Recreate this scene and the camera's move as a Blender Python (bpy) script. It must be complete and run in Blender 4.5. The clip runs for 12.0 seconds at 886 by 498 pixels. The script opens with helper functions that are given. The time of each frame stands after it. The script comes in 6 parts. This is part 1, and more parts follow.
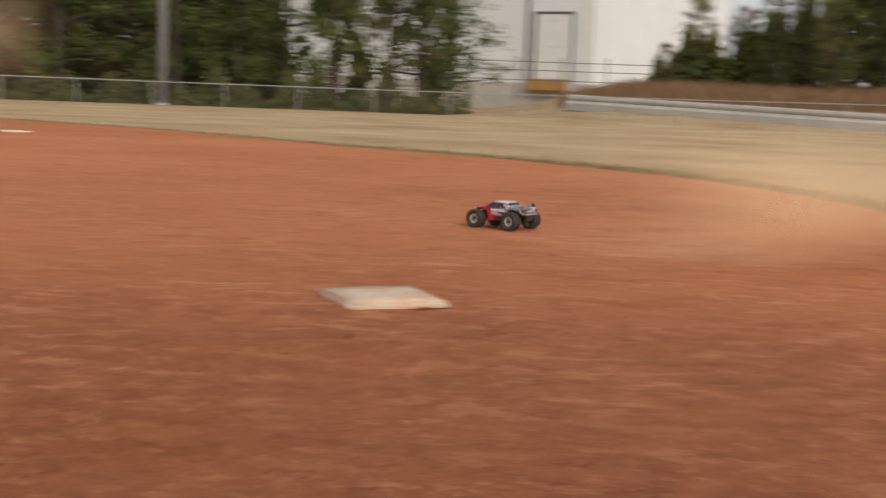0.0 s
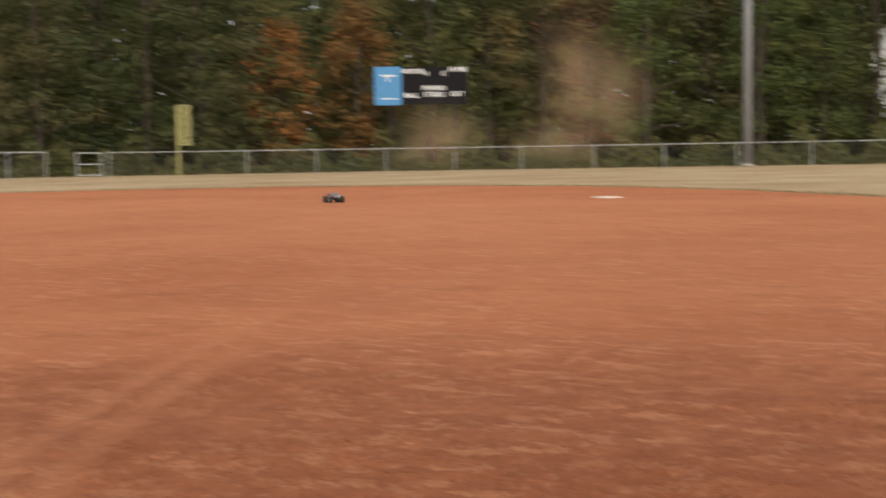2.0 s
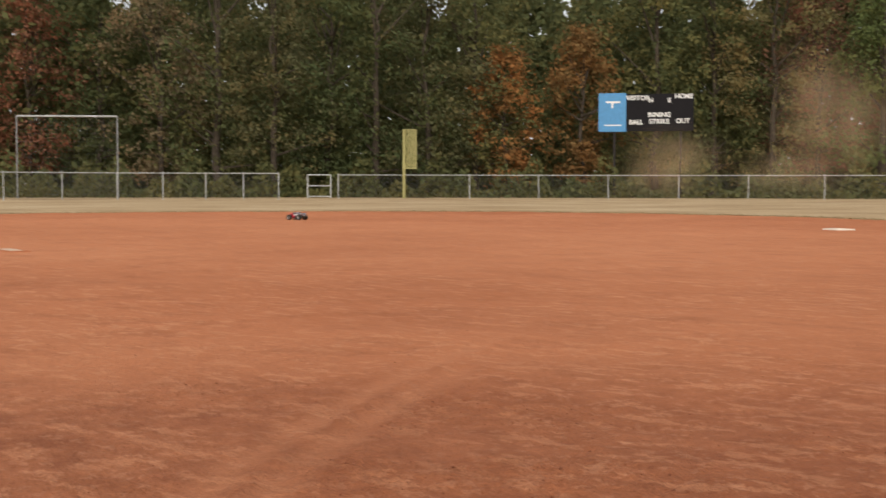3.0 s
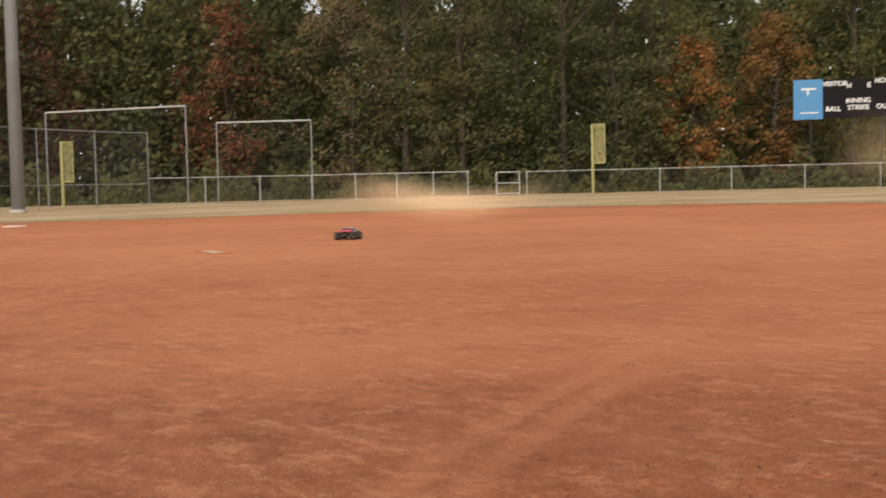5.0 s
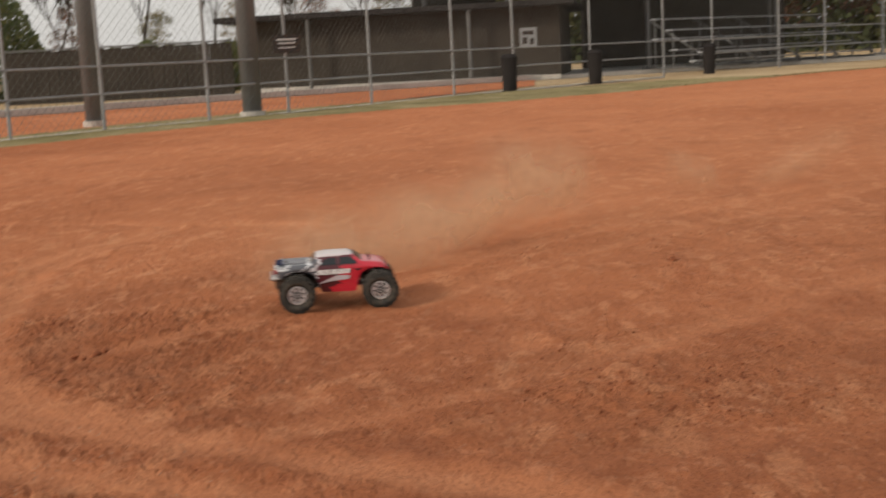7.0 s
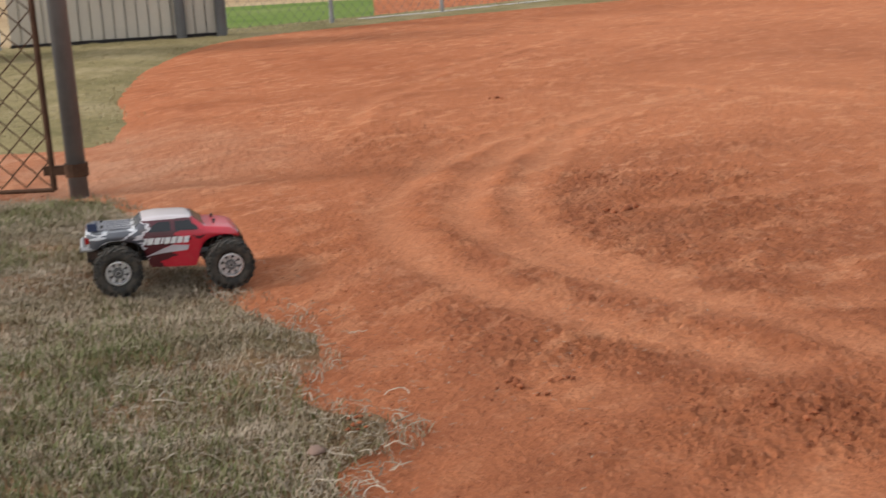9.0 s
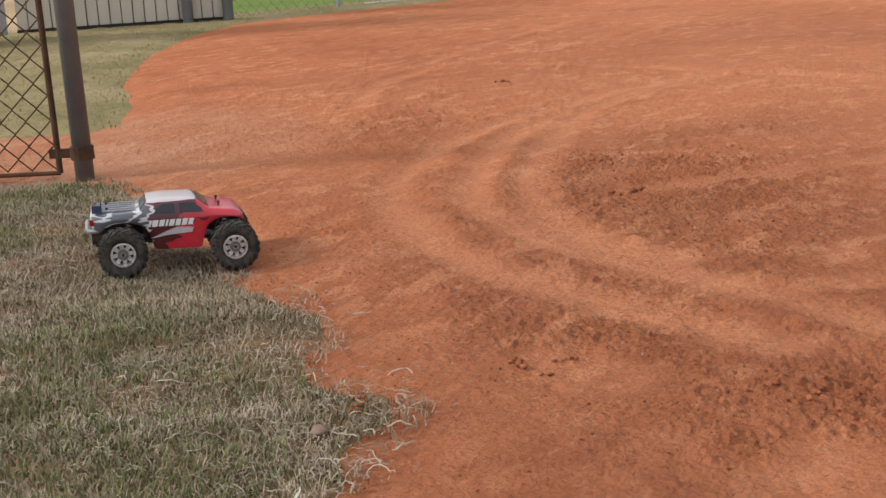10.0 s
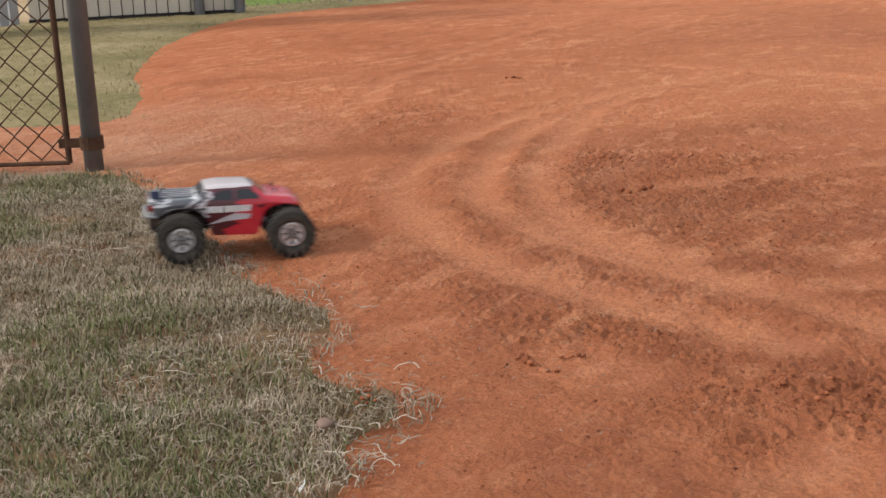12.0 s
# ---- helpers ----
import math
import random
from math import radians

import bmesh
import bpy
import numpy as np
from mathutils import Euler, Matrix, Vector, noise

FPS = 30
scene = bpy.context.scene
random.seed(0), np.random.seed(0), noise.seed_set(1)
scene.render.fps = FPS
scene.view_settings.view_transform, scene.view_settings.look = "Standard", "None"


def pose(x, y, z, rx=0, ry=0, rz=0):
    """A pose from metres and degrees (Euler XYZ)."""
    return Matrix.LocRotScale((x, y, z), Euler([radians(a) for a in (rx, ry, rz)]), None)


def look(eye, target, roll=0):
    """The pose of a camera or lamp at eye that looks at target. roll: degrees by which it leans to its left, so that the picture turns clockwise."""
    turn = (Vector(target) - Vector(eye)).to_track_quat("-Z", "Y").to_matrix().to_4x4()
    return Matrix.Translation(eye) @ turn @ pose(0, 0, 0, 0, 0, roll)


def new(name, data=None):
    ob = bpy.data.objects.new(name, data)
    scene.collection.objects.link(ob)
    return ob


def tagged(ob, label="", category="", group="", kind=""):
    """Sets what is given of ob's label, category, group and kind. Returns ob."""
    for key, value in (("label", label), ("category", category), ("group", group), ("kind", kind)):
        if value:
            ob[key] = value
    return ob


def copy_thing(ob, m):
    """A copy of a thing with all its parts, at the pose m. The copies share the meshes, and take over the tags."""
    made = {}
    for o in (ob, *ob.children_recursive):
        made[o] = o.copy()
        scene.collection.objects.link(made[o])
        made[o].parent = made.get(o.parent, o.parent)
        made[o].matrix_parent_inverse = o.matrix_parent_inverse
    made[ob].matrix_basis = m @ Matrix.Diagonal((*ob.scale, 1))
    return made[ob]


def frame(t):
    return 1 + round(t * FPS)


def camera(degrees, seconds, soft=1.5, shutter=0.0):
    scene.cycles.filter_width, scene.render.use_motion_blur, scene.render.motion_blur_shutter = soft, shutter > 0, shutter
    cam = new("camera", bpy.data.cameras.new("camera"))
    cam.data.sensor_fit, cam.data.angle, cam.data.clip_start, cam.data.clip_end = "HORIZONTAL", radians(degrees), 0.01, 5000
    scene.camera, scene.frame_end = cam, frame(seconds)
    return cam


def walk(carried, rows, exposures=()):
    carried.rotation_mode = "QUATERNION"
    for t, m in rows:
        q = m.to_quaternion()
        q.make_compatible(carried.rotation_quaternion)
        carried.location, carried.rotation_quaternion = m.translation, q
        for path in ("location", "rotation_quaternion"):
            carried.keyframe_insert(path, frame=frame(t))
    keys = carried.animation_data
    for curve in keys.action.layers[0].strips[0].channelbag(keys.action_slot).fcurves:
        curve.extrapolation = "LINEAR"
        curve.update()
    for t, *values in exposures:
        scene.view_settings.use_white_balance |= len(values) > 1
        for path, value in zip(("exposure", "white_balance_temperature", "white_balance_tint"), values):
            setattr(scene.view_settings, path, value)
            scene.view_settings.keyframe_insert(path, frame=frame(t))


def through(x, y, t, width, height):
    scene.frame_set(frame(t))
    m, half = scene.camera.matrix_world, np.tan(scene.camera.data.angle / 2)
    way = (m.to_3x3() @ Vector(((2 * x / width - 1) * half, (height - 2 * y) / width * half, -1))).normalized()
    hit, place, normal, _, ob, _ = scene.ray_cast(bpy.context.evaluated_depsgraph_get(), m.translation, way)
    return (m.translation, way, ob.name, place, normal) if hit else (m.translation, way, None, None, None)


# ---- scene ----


def aim(yaw, pitch, roll, x, y, z):
    """A camera pose: yaw to the right of +y, pitch above level, roll, in degrees, at an eye point."""
    a, b = radians(yaw), radians(pitch)
    way = Vector((math.sin(a) * math.cos(b), math.cos(a) * math.cos(b), math.sin(b)))
    return look((x, y, z), Vector((x, y, z)) + way, roll)


cam = camera(38.42, 12.0, soft=1.5, shutter=0.5)
walk(cam, [
    (0.0, aim(0.00, -6.58, 2.13, 0.023, 0.009, 0.696)),
    (0.5, aim(-12.01, -6.88, 1.97, -0.004, 0.000, 0.685)),
    (0.7, aim(-14.50, -7.10, 1.45, -0.003, -0.002, 0.690)),
    (0.8, aim(-14.33, -6.66, 1.02, -0.003, -0.003, 0.692)),
    (1.0, aim(-14.69, -5.78, 0.37, -0.002, -0.004, 0.695)),
    (1.5, aim(-20.10, -4.98, -0.64, -0.013, -0.004, 0.681)),
    (2.0, aim(-26.10, -4.10, -0.93, -0.002, -0.002, 0.688)),
    (2.2, aim(-30.46, -3.47, -0.68, -0.001, -0.001, 0.688)),
    (2.5, aim(-34.38, -3.62, -0.07, -0.001, 0.000, 0.689)),
    (3.0, aim(-35.99, -2.87, 0.08, -0.001, 0.001, 0.689)),
    (3.2, aim(-37.57, -2.89, -0.35, -0.000, 0.000, 0.689)),
    (4.8, aim(-44.24, -2.60, -1.26, 0.000, -0.000, 0.689)),
    (5.0, aim(-44.54, -2.94, -1.36, -0.000, 0.001, 0.690)),
    (5.5, aim(-52.11, -4.58, -1.96, 0.000, 0.002, 0.691)),
    (5.8, aim(-53.45, -4.93, -1.50, 0.000, 0.006, 0.693)),
    (6.0, aim(-59.07, -5.25, -3.35, -0.000, 0.012, 0.695)),
    (6.4, aim(-71.60, -5.55, -3.55, -0.002, 0.046, 0.709)),
    (6.5, aim(-73.16, -5.95, -3.50, -0.002, 0.054, 0.713)),
    (6.6, aim(-77.30, -6.20, -4.10, -0.006, 0.040, 0.708)),
    (6.8, aim(-89.19, -7.01, -4.68, -0.015, 0.009, 0.699)),
    (6.9, aim(-91.71, -7.96, -3.62, -0.011, 0.005, 0.697)),
    (7.0, aim(-92.47, -8.57, -2.98, -0.008, 0.002, 0.696)),
    (7.1, aim(-93.38, -9.07, -2.92, -0.006, 0.001, 0.700)),
    (7.5, aim(-96.81, -10.18, -3.56, 0.003, -0.012, 0.700)),
    (7.7, aim(-99.47, -10.39, -3.85, 0.001, -0.017, 0.699)),
    (9.3, aim(-117.80, -13.73, -3.37, 0.008, -0.007, 0.681)),
    (9.5, aim(-117.70, -13.95, -3.68, 0.007, -0.006, 0.678)),
    (10.0, aim(-116.88, -13.95, -3.26, 0.006, -0.003, 0.679)),
    (10.5, aim(-116.80, -14.34, -3.70, 0.002, -0.003, 0.676)),
    (11.0, aim(-117.70, -14.23, -4.33, 0.001, -0.001, 0.676)),
    (11.5, aim(-117.60, -14.27, -3.47, 0.002, -0.004, 0.674)),
    (12.0, aim(-117.25, -14.10, -2.48, 0.002, -0.006, 0.675)),
], exposures=[(0.0, 0.13, 6750, 10), (1.5, 0.23, 6700, 10), (2.2, 0.33, 6700, 10), (4.8, 0.36, 6850, 10), (5.5, 0.31, 7000, 10), (6.0, 0.25, 7050, 10), (6.5, 0.24, 7050, 10), (7.0, 0.22, 7100, 10), (7.7, 0.22, 6950, 10), (9.3, 0.63, 6350, 10), (12.0, 0.63, 6350, 10)])

# ---- light: a bright overcast day ----
world = bpy.data.worlds.new("overcast_sky")
scene.world = world
world.use_nodes = True
wn, wl = world.node_tree.nodes, world.node_tree.links
wn.clear()
w_out = wn.new("ShaderNodeOutputWorld")
w_bg = wn.new("ShaderNodeBackground")
w_sky = wn.new("ShaderNodeTexSky")
w_sky.sky_type = "NISHITA"
w_sky.sun_disc = False
w_sky.sun_elevation, w_sky.sun_rotation = radians(30), radians(150)
w_sky.dust_density, w_sky.air_density = 4.0, 1.0
w_mix = wn.new("ShaderNodeMixRGB")
w_mix.inputs[0].default_value = 0.8
w_mix.inputs[2].default_value = (6.5, 6.6, 6.8, 1)   # the even white of the cloud cover
w_bg.inputs["Strength"].default_value = 0.1
wl.new(w_sky.outputs[0], w_mix.inputs[1])
wl.new(w_mix.outputs[0], w_bg.inputs[0])
wl.new(w_bg.outputs[0], w_out.inputs[0])
sun_lamp = bpy.data.lights.new("sun", "SUN")
sun_lamp.energy, sun_lamp.angle, sun_lamp.color = 1.5, radians(10), (1.0, 0.94, 0.86)
sun = new("sun", sun_lamp)
sun.matrix_world = look((0, 0, 0), (-math.sin(radians(150)) * math.cos(radians(30)), -math.cos(radians(150)) * math.cos(radians(30)), -math.sin(radians(30))))

# ---- materials ----


def ramp(nt, fac, stops):
    n = nt.nodes.new("ShaderNodeValToRGB")
    e = n.color_ramp.elements
    while len(e) < len(stops):
        e.new(0.5)
    for k, (pos, c) in enumerate(stops):
        e[k].position, e[k].color = pos, (*c, 1)
    nt.links.new(fac, n.inputs[0])
    return n.outputs[0]


def noise_tex(nt, scale, detail=4.0, rough=0.55, coord="Object", stretch=None, turn=0.0):
    tc = nt.nodes.new("ShaderNodeTexCoord")
    src = tc.outputs[coord]
    if stretch:
        mp = nt.nodes.new("ShaderNodeMapping")
        mp.inputs["Scale"].default_value = stretch
        mp.inputs["Rotation"].default_value = (0, 0, turn)
        nt.links.new(src, mp.inputs[0])
        src = mp.outputs[0]
    n = nt.nodes.new("ShaderNodeTexNoise")
    n.inputs["Scale"].default_value, n.inputs["Detail"].default_value, n.inputs["Roughness"].default_value = scale, detail, rough
    nt.links.new(src, n.inputs[0])
    return n.outputs[0]


def blend(nt, fac, a, b, how="MIX"):
    n = nt.nodes.new("ShaderNodeMixRGB")
    n.blend_type = how
    for s, v in zip(n.inputs, (fac, a, b)):
        if hasattr(v, "is_linked"):
            nt.links.new(v, s)
        elif isinstance(v, tuple):
            s.default_value = (*v, 1)
        else:
            s.default_value = v
    return n.outputs[0]


def base_mat(name, rough=0.7, metal=0.0):
    m = bpy.data.materials.new(name)
    m.use_nodes = True
    b = m.node_tree.nodes["Principled BSDF"]
    b.inputs["Roughness"].default_value, b.inputs["Metallic"].default_value = rough, metal
    return m, m.node_tree, b


def bump(nt, b, height, strength, dist):
    n = nt.nodes.new("ShaderNodeBump")
    n.inputs["Strength"].default_value, n.inputs["Distance"].default_value = strength, dist
    nt.links.new(height, n.inputs["Height"])
    nt.links.new(n.outputs[0], b.inputs["Normal"])


def worn(name, colour, rough=0.6, metal=0.0, vary=0.25, scale=6.0, grain=80.0, relief=0.15, spread=0.002, dirt=(0.3, 0.16, 0.08), dusty=0.0):
    """A painted, metal or plastic surface with stains and fine grain; dusty: how much red field dust lies on it."""
    m, nt, b = base_mat(name, rough, metal)
    if rough >= 0.8:
        b.inputs["Specular IOR Level"].default_value = 0.15
    low = tuple(c * (1 - vary) for c in colour)
    high = tuple(min(1, c * (1 + vary)) for c in colour)
    big = noise_tex(nt, scale, 6)
    col = ramp(nt, big, [(0.3, low), (0.7, high)])
    fine = noise_tex(nt, grain, 3)
    col = blend(nt, 0.18, col, ramp(nt, fine, [(0.35, low), (0.65, high)]))
    if dusty:
        d = ramp(nt, noise_tex(nt, scale * 2.3, 8, 0.65), [(0.62 - 0.5 * dusty, (0, 0, 0)), (0.95 - 0.3 * dusty, (1, 1, 1))])
        col = blend(nt, d, col, dirt)
    nt.links.new(col, b.inputs["Base Color"])
    r = nt.nodes.new("ShaderNodeMapRange")
    r.inputs[3].default_value, r.inputs[4].default_value = max(0.05, rough - 0.12), min(1, rough + 0.15)
    nt.links.new(big, r.inputs[0])
    nt.links.new(r.outputs[0], b.inputs["Roughness"])
    if relief:
        bump(nt, b, fine, relief, spread)
    return m


def island_mat(name, stops, rough=0.75, through=0.0, glow=0.0):
    """Leaves or blades: each island takes its own colour from the stops."""
    m, nt, b = base_mat(name, rough)
    g = nt.nodes.new("ShaderNodeNewGeometry")
    col = ramp(nt, g.outputs["Random Per Island"], stops)
    if through:
        col2 = noise_tex(nt, through, 4)
        col = blend(nt, 0.45, col, ramp(nt, col2, [(0.35, stops[0][1]), (0.65, stops[-1][1])]))
    nt.links.new(col, b.inputs["Base Color"])
    b.inputs["Specular IOR Level"].default_value = 0.2
    if glow:
        # thin leaves let part of the light through
        tr = nt.nodes.new("ShaderNodeBsdfTranslucent")
        mx = nt.nodes.new("ShaderNodeMixShader")
        mx.inputs[0].default_value = glow
        nt.links.new(col, tr.inputs[0])
        nt.links.new(b.outputs[0], mx.inputs[1])
        nt.links.new(tr.outputs[0], mx.inputs[2])
        nt.links.new(mx.outputs[0], nt.nodes["Material Output"].inputs[0])
    return m


def dirt_mat():
    """Red clay: broad tints, flat pale crusts with torn edges, moist loose stretches with painted dimming, packed ruts,
    crumbs with painted pit shade, and grit.
    """
    m, nt, b = base_mat("infield_clay", 0.95)
    b.inputs["Specular IOR Level"].default_value = 0.12

    def read(name):
        n = nt.nodes.new("ShaderNodeAttribute")
        n.attribute_name = name
        return n.outputs["Fac"]

    def times(a, c, op="MULTIPLY"):
        n = nt.nodes.new("ShaderNodeMath")
        n.operation = op
        for s, v in zip(n.inputs, (a, c)):
            if hasattr(v, "is_linked"):
                nt.links.new(v, s)
            else:
                s.default_value = v
        return n.outputs[0]

    def grey(v):
        return (v, v, v)
    clay = ramp(nt, noise_tex(nt, 0.22, 6, 0.62), [(0.36, (0.44, 0.142, 0.059)), (0.5, (0.53, 0.184, 0.081)), (0.66, (0.61, 0.228, 0.106))])
    mottle = ramp(nt, noise_tex(nt, 2.4, 8, 0.7, stretch=(0.8, 1.3, 1), turn=0.5), [(0.5, grey(0)), (0.62, grey(0.55))])
    clay = blend(nt, mottle, clay, (0.33, 0.1, 0.043))
    clay = blend(nt, ramp(nt, read("chalk"), [(0.1, grey(0)), (1, grey(0.6))]), clay, (0.694, 0.287, 0.138))
    # moist soil, together with the dimming painted in by place
    damp_dim = times(read("damp_dim"), ramp(nt, noise_tex(nt, 4.5, 9, 0.72, stretch=(0.7, 1.3, 1), turn=0.5), [(0.4, grey(0.55)), (0.6, grey(0.95))]))
    clay = blend(nt, damp_dim, clay, blend(nt, ramp(nt, noise_tex(nt, 9, 7, 0.7), [(0.42, grey(0)), (0.6, grey(1))]), (0.25, 0.084, 0.041), (0.385, 0.138, 0.068)))
    clay = blend(nt, ramp(nt, read("packed"), [(0.2, grey(0)), (0.9, grey(0.7))]), clay, (0.62, 0.25, 0.122))
    # dried crusts: flat and pale, in drifts, with torn edges
    drift = ramp(nt, noise_tex(nt, 0.9, 4, 0.6), [(0.4, grey(0.35)), (0.58, grey(1))])
    dry = times(drift, times(1.0, times(damp_dim, 0.55), "SUBTRACT"))
    crust = ramp(nt, noise_tex(nt, 7.5, 7, 0.62, stretch=(0.7, 1.5, 1), turn=0.5), [(0.55, grey(0)), (0.59, grey(0.75))])
    clay = blend(nt, times(crust, dry), clay, (0.672, 0.295, 0.15))
    flake = ramp(nt, noise_tex(nt, 21, 5, 0.62), [(0.57, grey(0)), (0.62, grey(0.5))])
    clay = blend(nt, times(flake, dry), clay, (0.69, 0.33, 0.185))
    silt = times(read("sand"), ramp(nt, noise_tex(nt, 3.2, 6, 0.65, stretch=(0.6, 1.7, 1), turn=2.2), [(0.42, grey(0.35)), (0.58, grey(0.85))]))
    clay = blend(nt, silt, clay, (0.665, 0.36, 0.22))
    # turned clods and crumbs, thickest where the clay lies loose; pit shade painted dark
    loose = ramp(nt, times(read("loose"), ramp(nt, noise_tex(nt, 2.6, 6, 0.65), [(0.3, grey(0.45)), (0.65, grey(1.2))])), [(0.0, grey(0.42)), (0.9, grey(0.72))])
    lump = noise_tex(nt, 26, 7, 0.78)
    clay = blend(nt, times(ramp(nt, lump, [(0.38, grey(0.32)), (0.47, grey(0))]), loose), clay, (0.25, 0.078, 0.036))
    crumb = noise_tex(nt, 95, 3, 0.6)
    clay = blend(nt, times(ramp(nt, crumb, [(0.4, grey(0.5)), (0.49, grey(0))]), loose), clay, (0.24, 0.078, 0.037))
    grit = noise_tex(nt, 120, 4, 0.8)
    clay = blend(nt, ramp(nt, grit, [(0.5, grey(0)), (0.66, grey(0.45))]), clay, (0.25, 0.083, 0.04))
    clay = blend(nt, ramp(nt, noise_tex(nt, 60, 5, 0.75), [(0.6, grey(0)), (0.7, grey(0.4))]), clay, (0.7, 0.38, 0.235))
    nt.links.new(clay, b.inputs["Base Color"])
    rough = times(noise_tex(nt, 38, 4, 0.6), times(times(lump, 1.3), times(crumb, 0.7), "ADD"), "ADD")
    tall = times(rough, times(loose, 0.25, "ADD"))
    bump(nt, b, tall, 0.9, 0.016)
    return m


def turf_mat(name, a, bcol, c, patch=0.25):
    m, nt, b = base_mat(name, 0.95)
    b.inputs["Specular IOR Level"].default_value = 0.1
    col = ramp(nt, noise_tex(nt, patch, 6, 0.62), [(0.34, a), (0.5, bcol), (0.68, c)])
    fine = noise_tex(nt, 18, 5, 0.7)
    col = blend(nt, ramp(nt, fine, [(0.45, (0, 0, 0)), (0.75, (0.6, 0.6, 0.6))]), col, tuple(v * 0.5 for v in a))
    nt.links.new(col, b.inputs["Base Color"])
    bump(nt, b, fine, 0.7, 0.02)
    return m


def dust_mat():
    """Airborne clay dust: as opaque as its 'thick' attribute, broken by soft noise."""
    m, nt, b = base_mat("dust_haze", 1.0)
    b.inputs["Specular IOR Level"].default_value = 0.0
    n = nt.nodes.new("ShaderNodeAttribute")
    n.attribute_name = "thick"
    k = nt.nodes.new("ShaderNodeMath")
    k.operation = "MULTIPLY"
    nt.links.new(n.outputs["Fac"], k.inputs[0])
    nt.links.new(ramp(nt, noise_tex(nt, 2.6, 3, 0.5, "Generated"), [(0.33, (0.14, 0.14, 0.14)), (0.66, (0.44, 0.44, 0.44))]), k.inputs[1])
    nt.links.new(k.outputs[0], b.inputs["Alpha"])
    nt.links.new(ramp(nt, noise_tex(nt, 1.1, 3), [(0.3, (0.93, 0.65, 0.4)), (0.7, (0.97, 0.73, 0.48))]), b.inputs["Base Color"])
    return m


DIRT = dirt_mat()
CLOD = island_mat("clay_clods", [(0, (0.17, 0.053, 0.025)), (0.6, (0.27, 0.088, 0.04)), (1, (0.4, 0.14, 0.065))], 0.95)
DUST = dust_mat()
DRY_TURF = turf_mat("dry_turf", (0.37, 0.25, 0.135), (0.48, 0.345, 0.2), (0.56, 0.425, 0.265))
GREEN_TURF = turf_mat("greening_turf", (0.12, 0.088, 0.045), (0.2, 0.13, 0.07), (0.31, 0.155, 0.085), 5.0)
BLADE = island_mat("grass_blades", [(0, (0.12, 0.105, 0.05)), (0.3, (0.21, 0.178, 0.09)), (0.55, (0.33, 0.245, 0.155)), (0.82, (0.46, 0.35, 0.25)), (1, (0.6, 0.49, 0.38))], through=4.0)
TUFT = island_mat("green_tufts", [(0, (0.095, 0.115, 0.038)), (0.6, (0.16, 0.175, 0.065)), (1, (0.25, 0.235, 0.11))], through=6.0)
YARD_BLADE = island_mat("yard_blades", [(0, (0.2, 0.175, 0.085)), (0.5, (0.32, 0.265, 0.145)), (1, (0.48, 0.395, 0.25))], through=3.0)
LIP = island_mat("lip_blades", [(0, (0.16, 0.12, 0.06)), (0.5, (0.27, 0.2, 0.1)), (1, (0.42, 0.32, 0.18))])
MOWN_GREEN = turf_mat("mown_green", (0.13, 0.2, 0.04), (0.17, 0.24, 0.055), (0.22, 0.27, 0.08), 0.6)
YARD_TURF = turf_mat("yard_turf", (0.2, 0.17, 0.075), (0.29, 0.235, 0.115), (0.4, 0.32, 0.18), 1.1)
STRAW = island_mat("dry_straw", [(0, (0.17, 0.135, 0.095)), (0.5, (0.3, 0.245, 0.18)), (1, (0.48, 0.41, 0.32))])
GALV = worn("galvanised_steel", (0.46, 0.47, 0.47), 0.5, 0.25, 0.2, 3, 60)
GATE_GREY = worn("gate_post_grey", (0.15, 0.15, 0.15), 0.6, 0.1, 0.2, 6, 60)
GALV_MID = worn("dull_galvanised", (0.3, 0.305, 0.31), 0.55, 0.3, 0.2, 3, 60)
POST_GREY = worn("post_grey", (0.17, 0.175, 0.18), 0.6, 0.2, 0.2, 2, 40)
GALV_DARK = worn("weathered_steel", (0.16, 0.16, 0.16), 0.6, 0.5, 0.25, 3, 60)
RUST = worn("rusty_steel", (0.1, 0.055, 0.035), 0.8, 0.3, 0.4, 14, 90)
WIRE = worn("fence_wire", (0.12, 0.12, 0.115), 0.7, 0.3, 0.2, 2, 30, 0)
POLE_STEEL = worn("pole_steel", (0.27, 0.275, 0.29), 0.6, 0.1, 0.15, 1.5, 30)
YELLOW = worn("foul_pole_yellow", (0.4, 0.37, 0.15), 0.6, 0, 0.15, 2, 30)
BASE_WHITE = worn("base_canvas", (0.66, 0.52, 0.39), 0.75, 0, 0.15, 5, 70, 0.3, 0.002, (0.5, 0.25, 0.13), 0.45)
CLEAN_WHITE = worn("clean_canvas", (0.76, 0.68, 0.58), 0.7, 0, 0.1, 5, 70, 0.3, 0.002, (0.5, 0.25, 0.13), 0.15)
BOARD_BLACK = worn("scoreboard_black", (0.014, 0.013, 0.015), 0.85, 0, 0.2)
BOARD_BLUE = worn("scoreboard_blue", (0.06, 0.25, 0.5), 0.5, 0, 0.12)
WHITE_PAINT = worn("white_paint", (0.78, 0.78, 0.77), 0.6, 0, 0.06, 1.5)
METAL_WALL = worn("white_metal_siding", (0.78, 0.79, 0.8), 0.5, 0, 0.05, 0.3, 20)
CONCRETE = worn("pale_concrete", (0.5, 0.47, 0.43), 0.9, 0, 0.18, 1.2, 40, 0.3)
ROOF_DARK = worn("dark_roof", (0.034, 0.03, 0.029), 0.9, 0, 0.3, 2)
BLOCK = worn("brown_block", (0.055, 0.046, 0.038), 0.9, 0, 0.2, 1.5, 30)
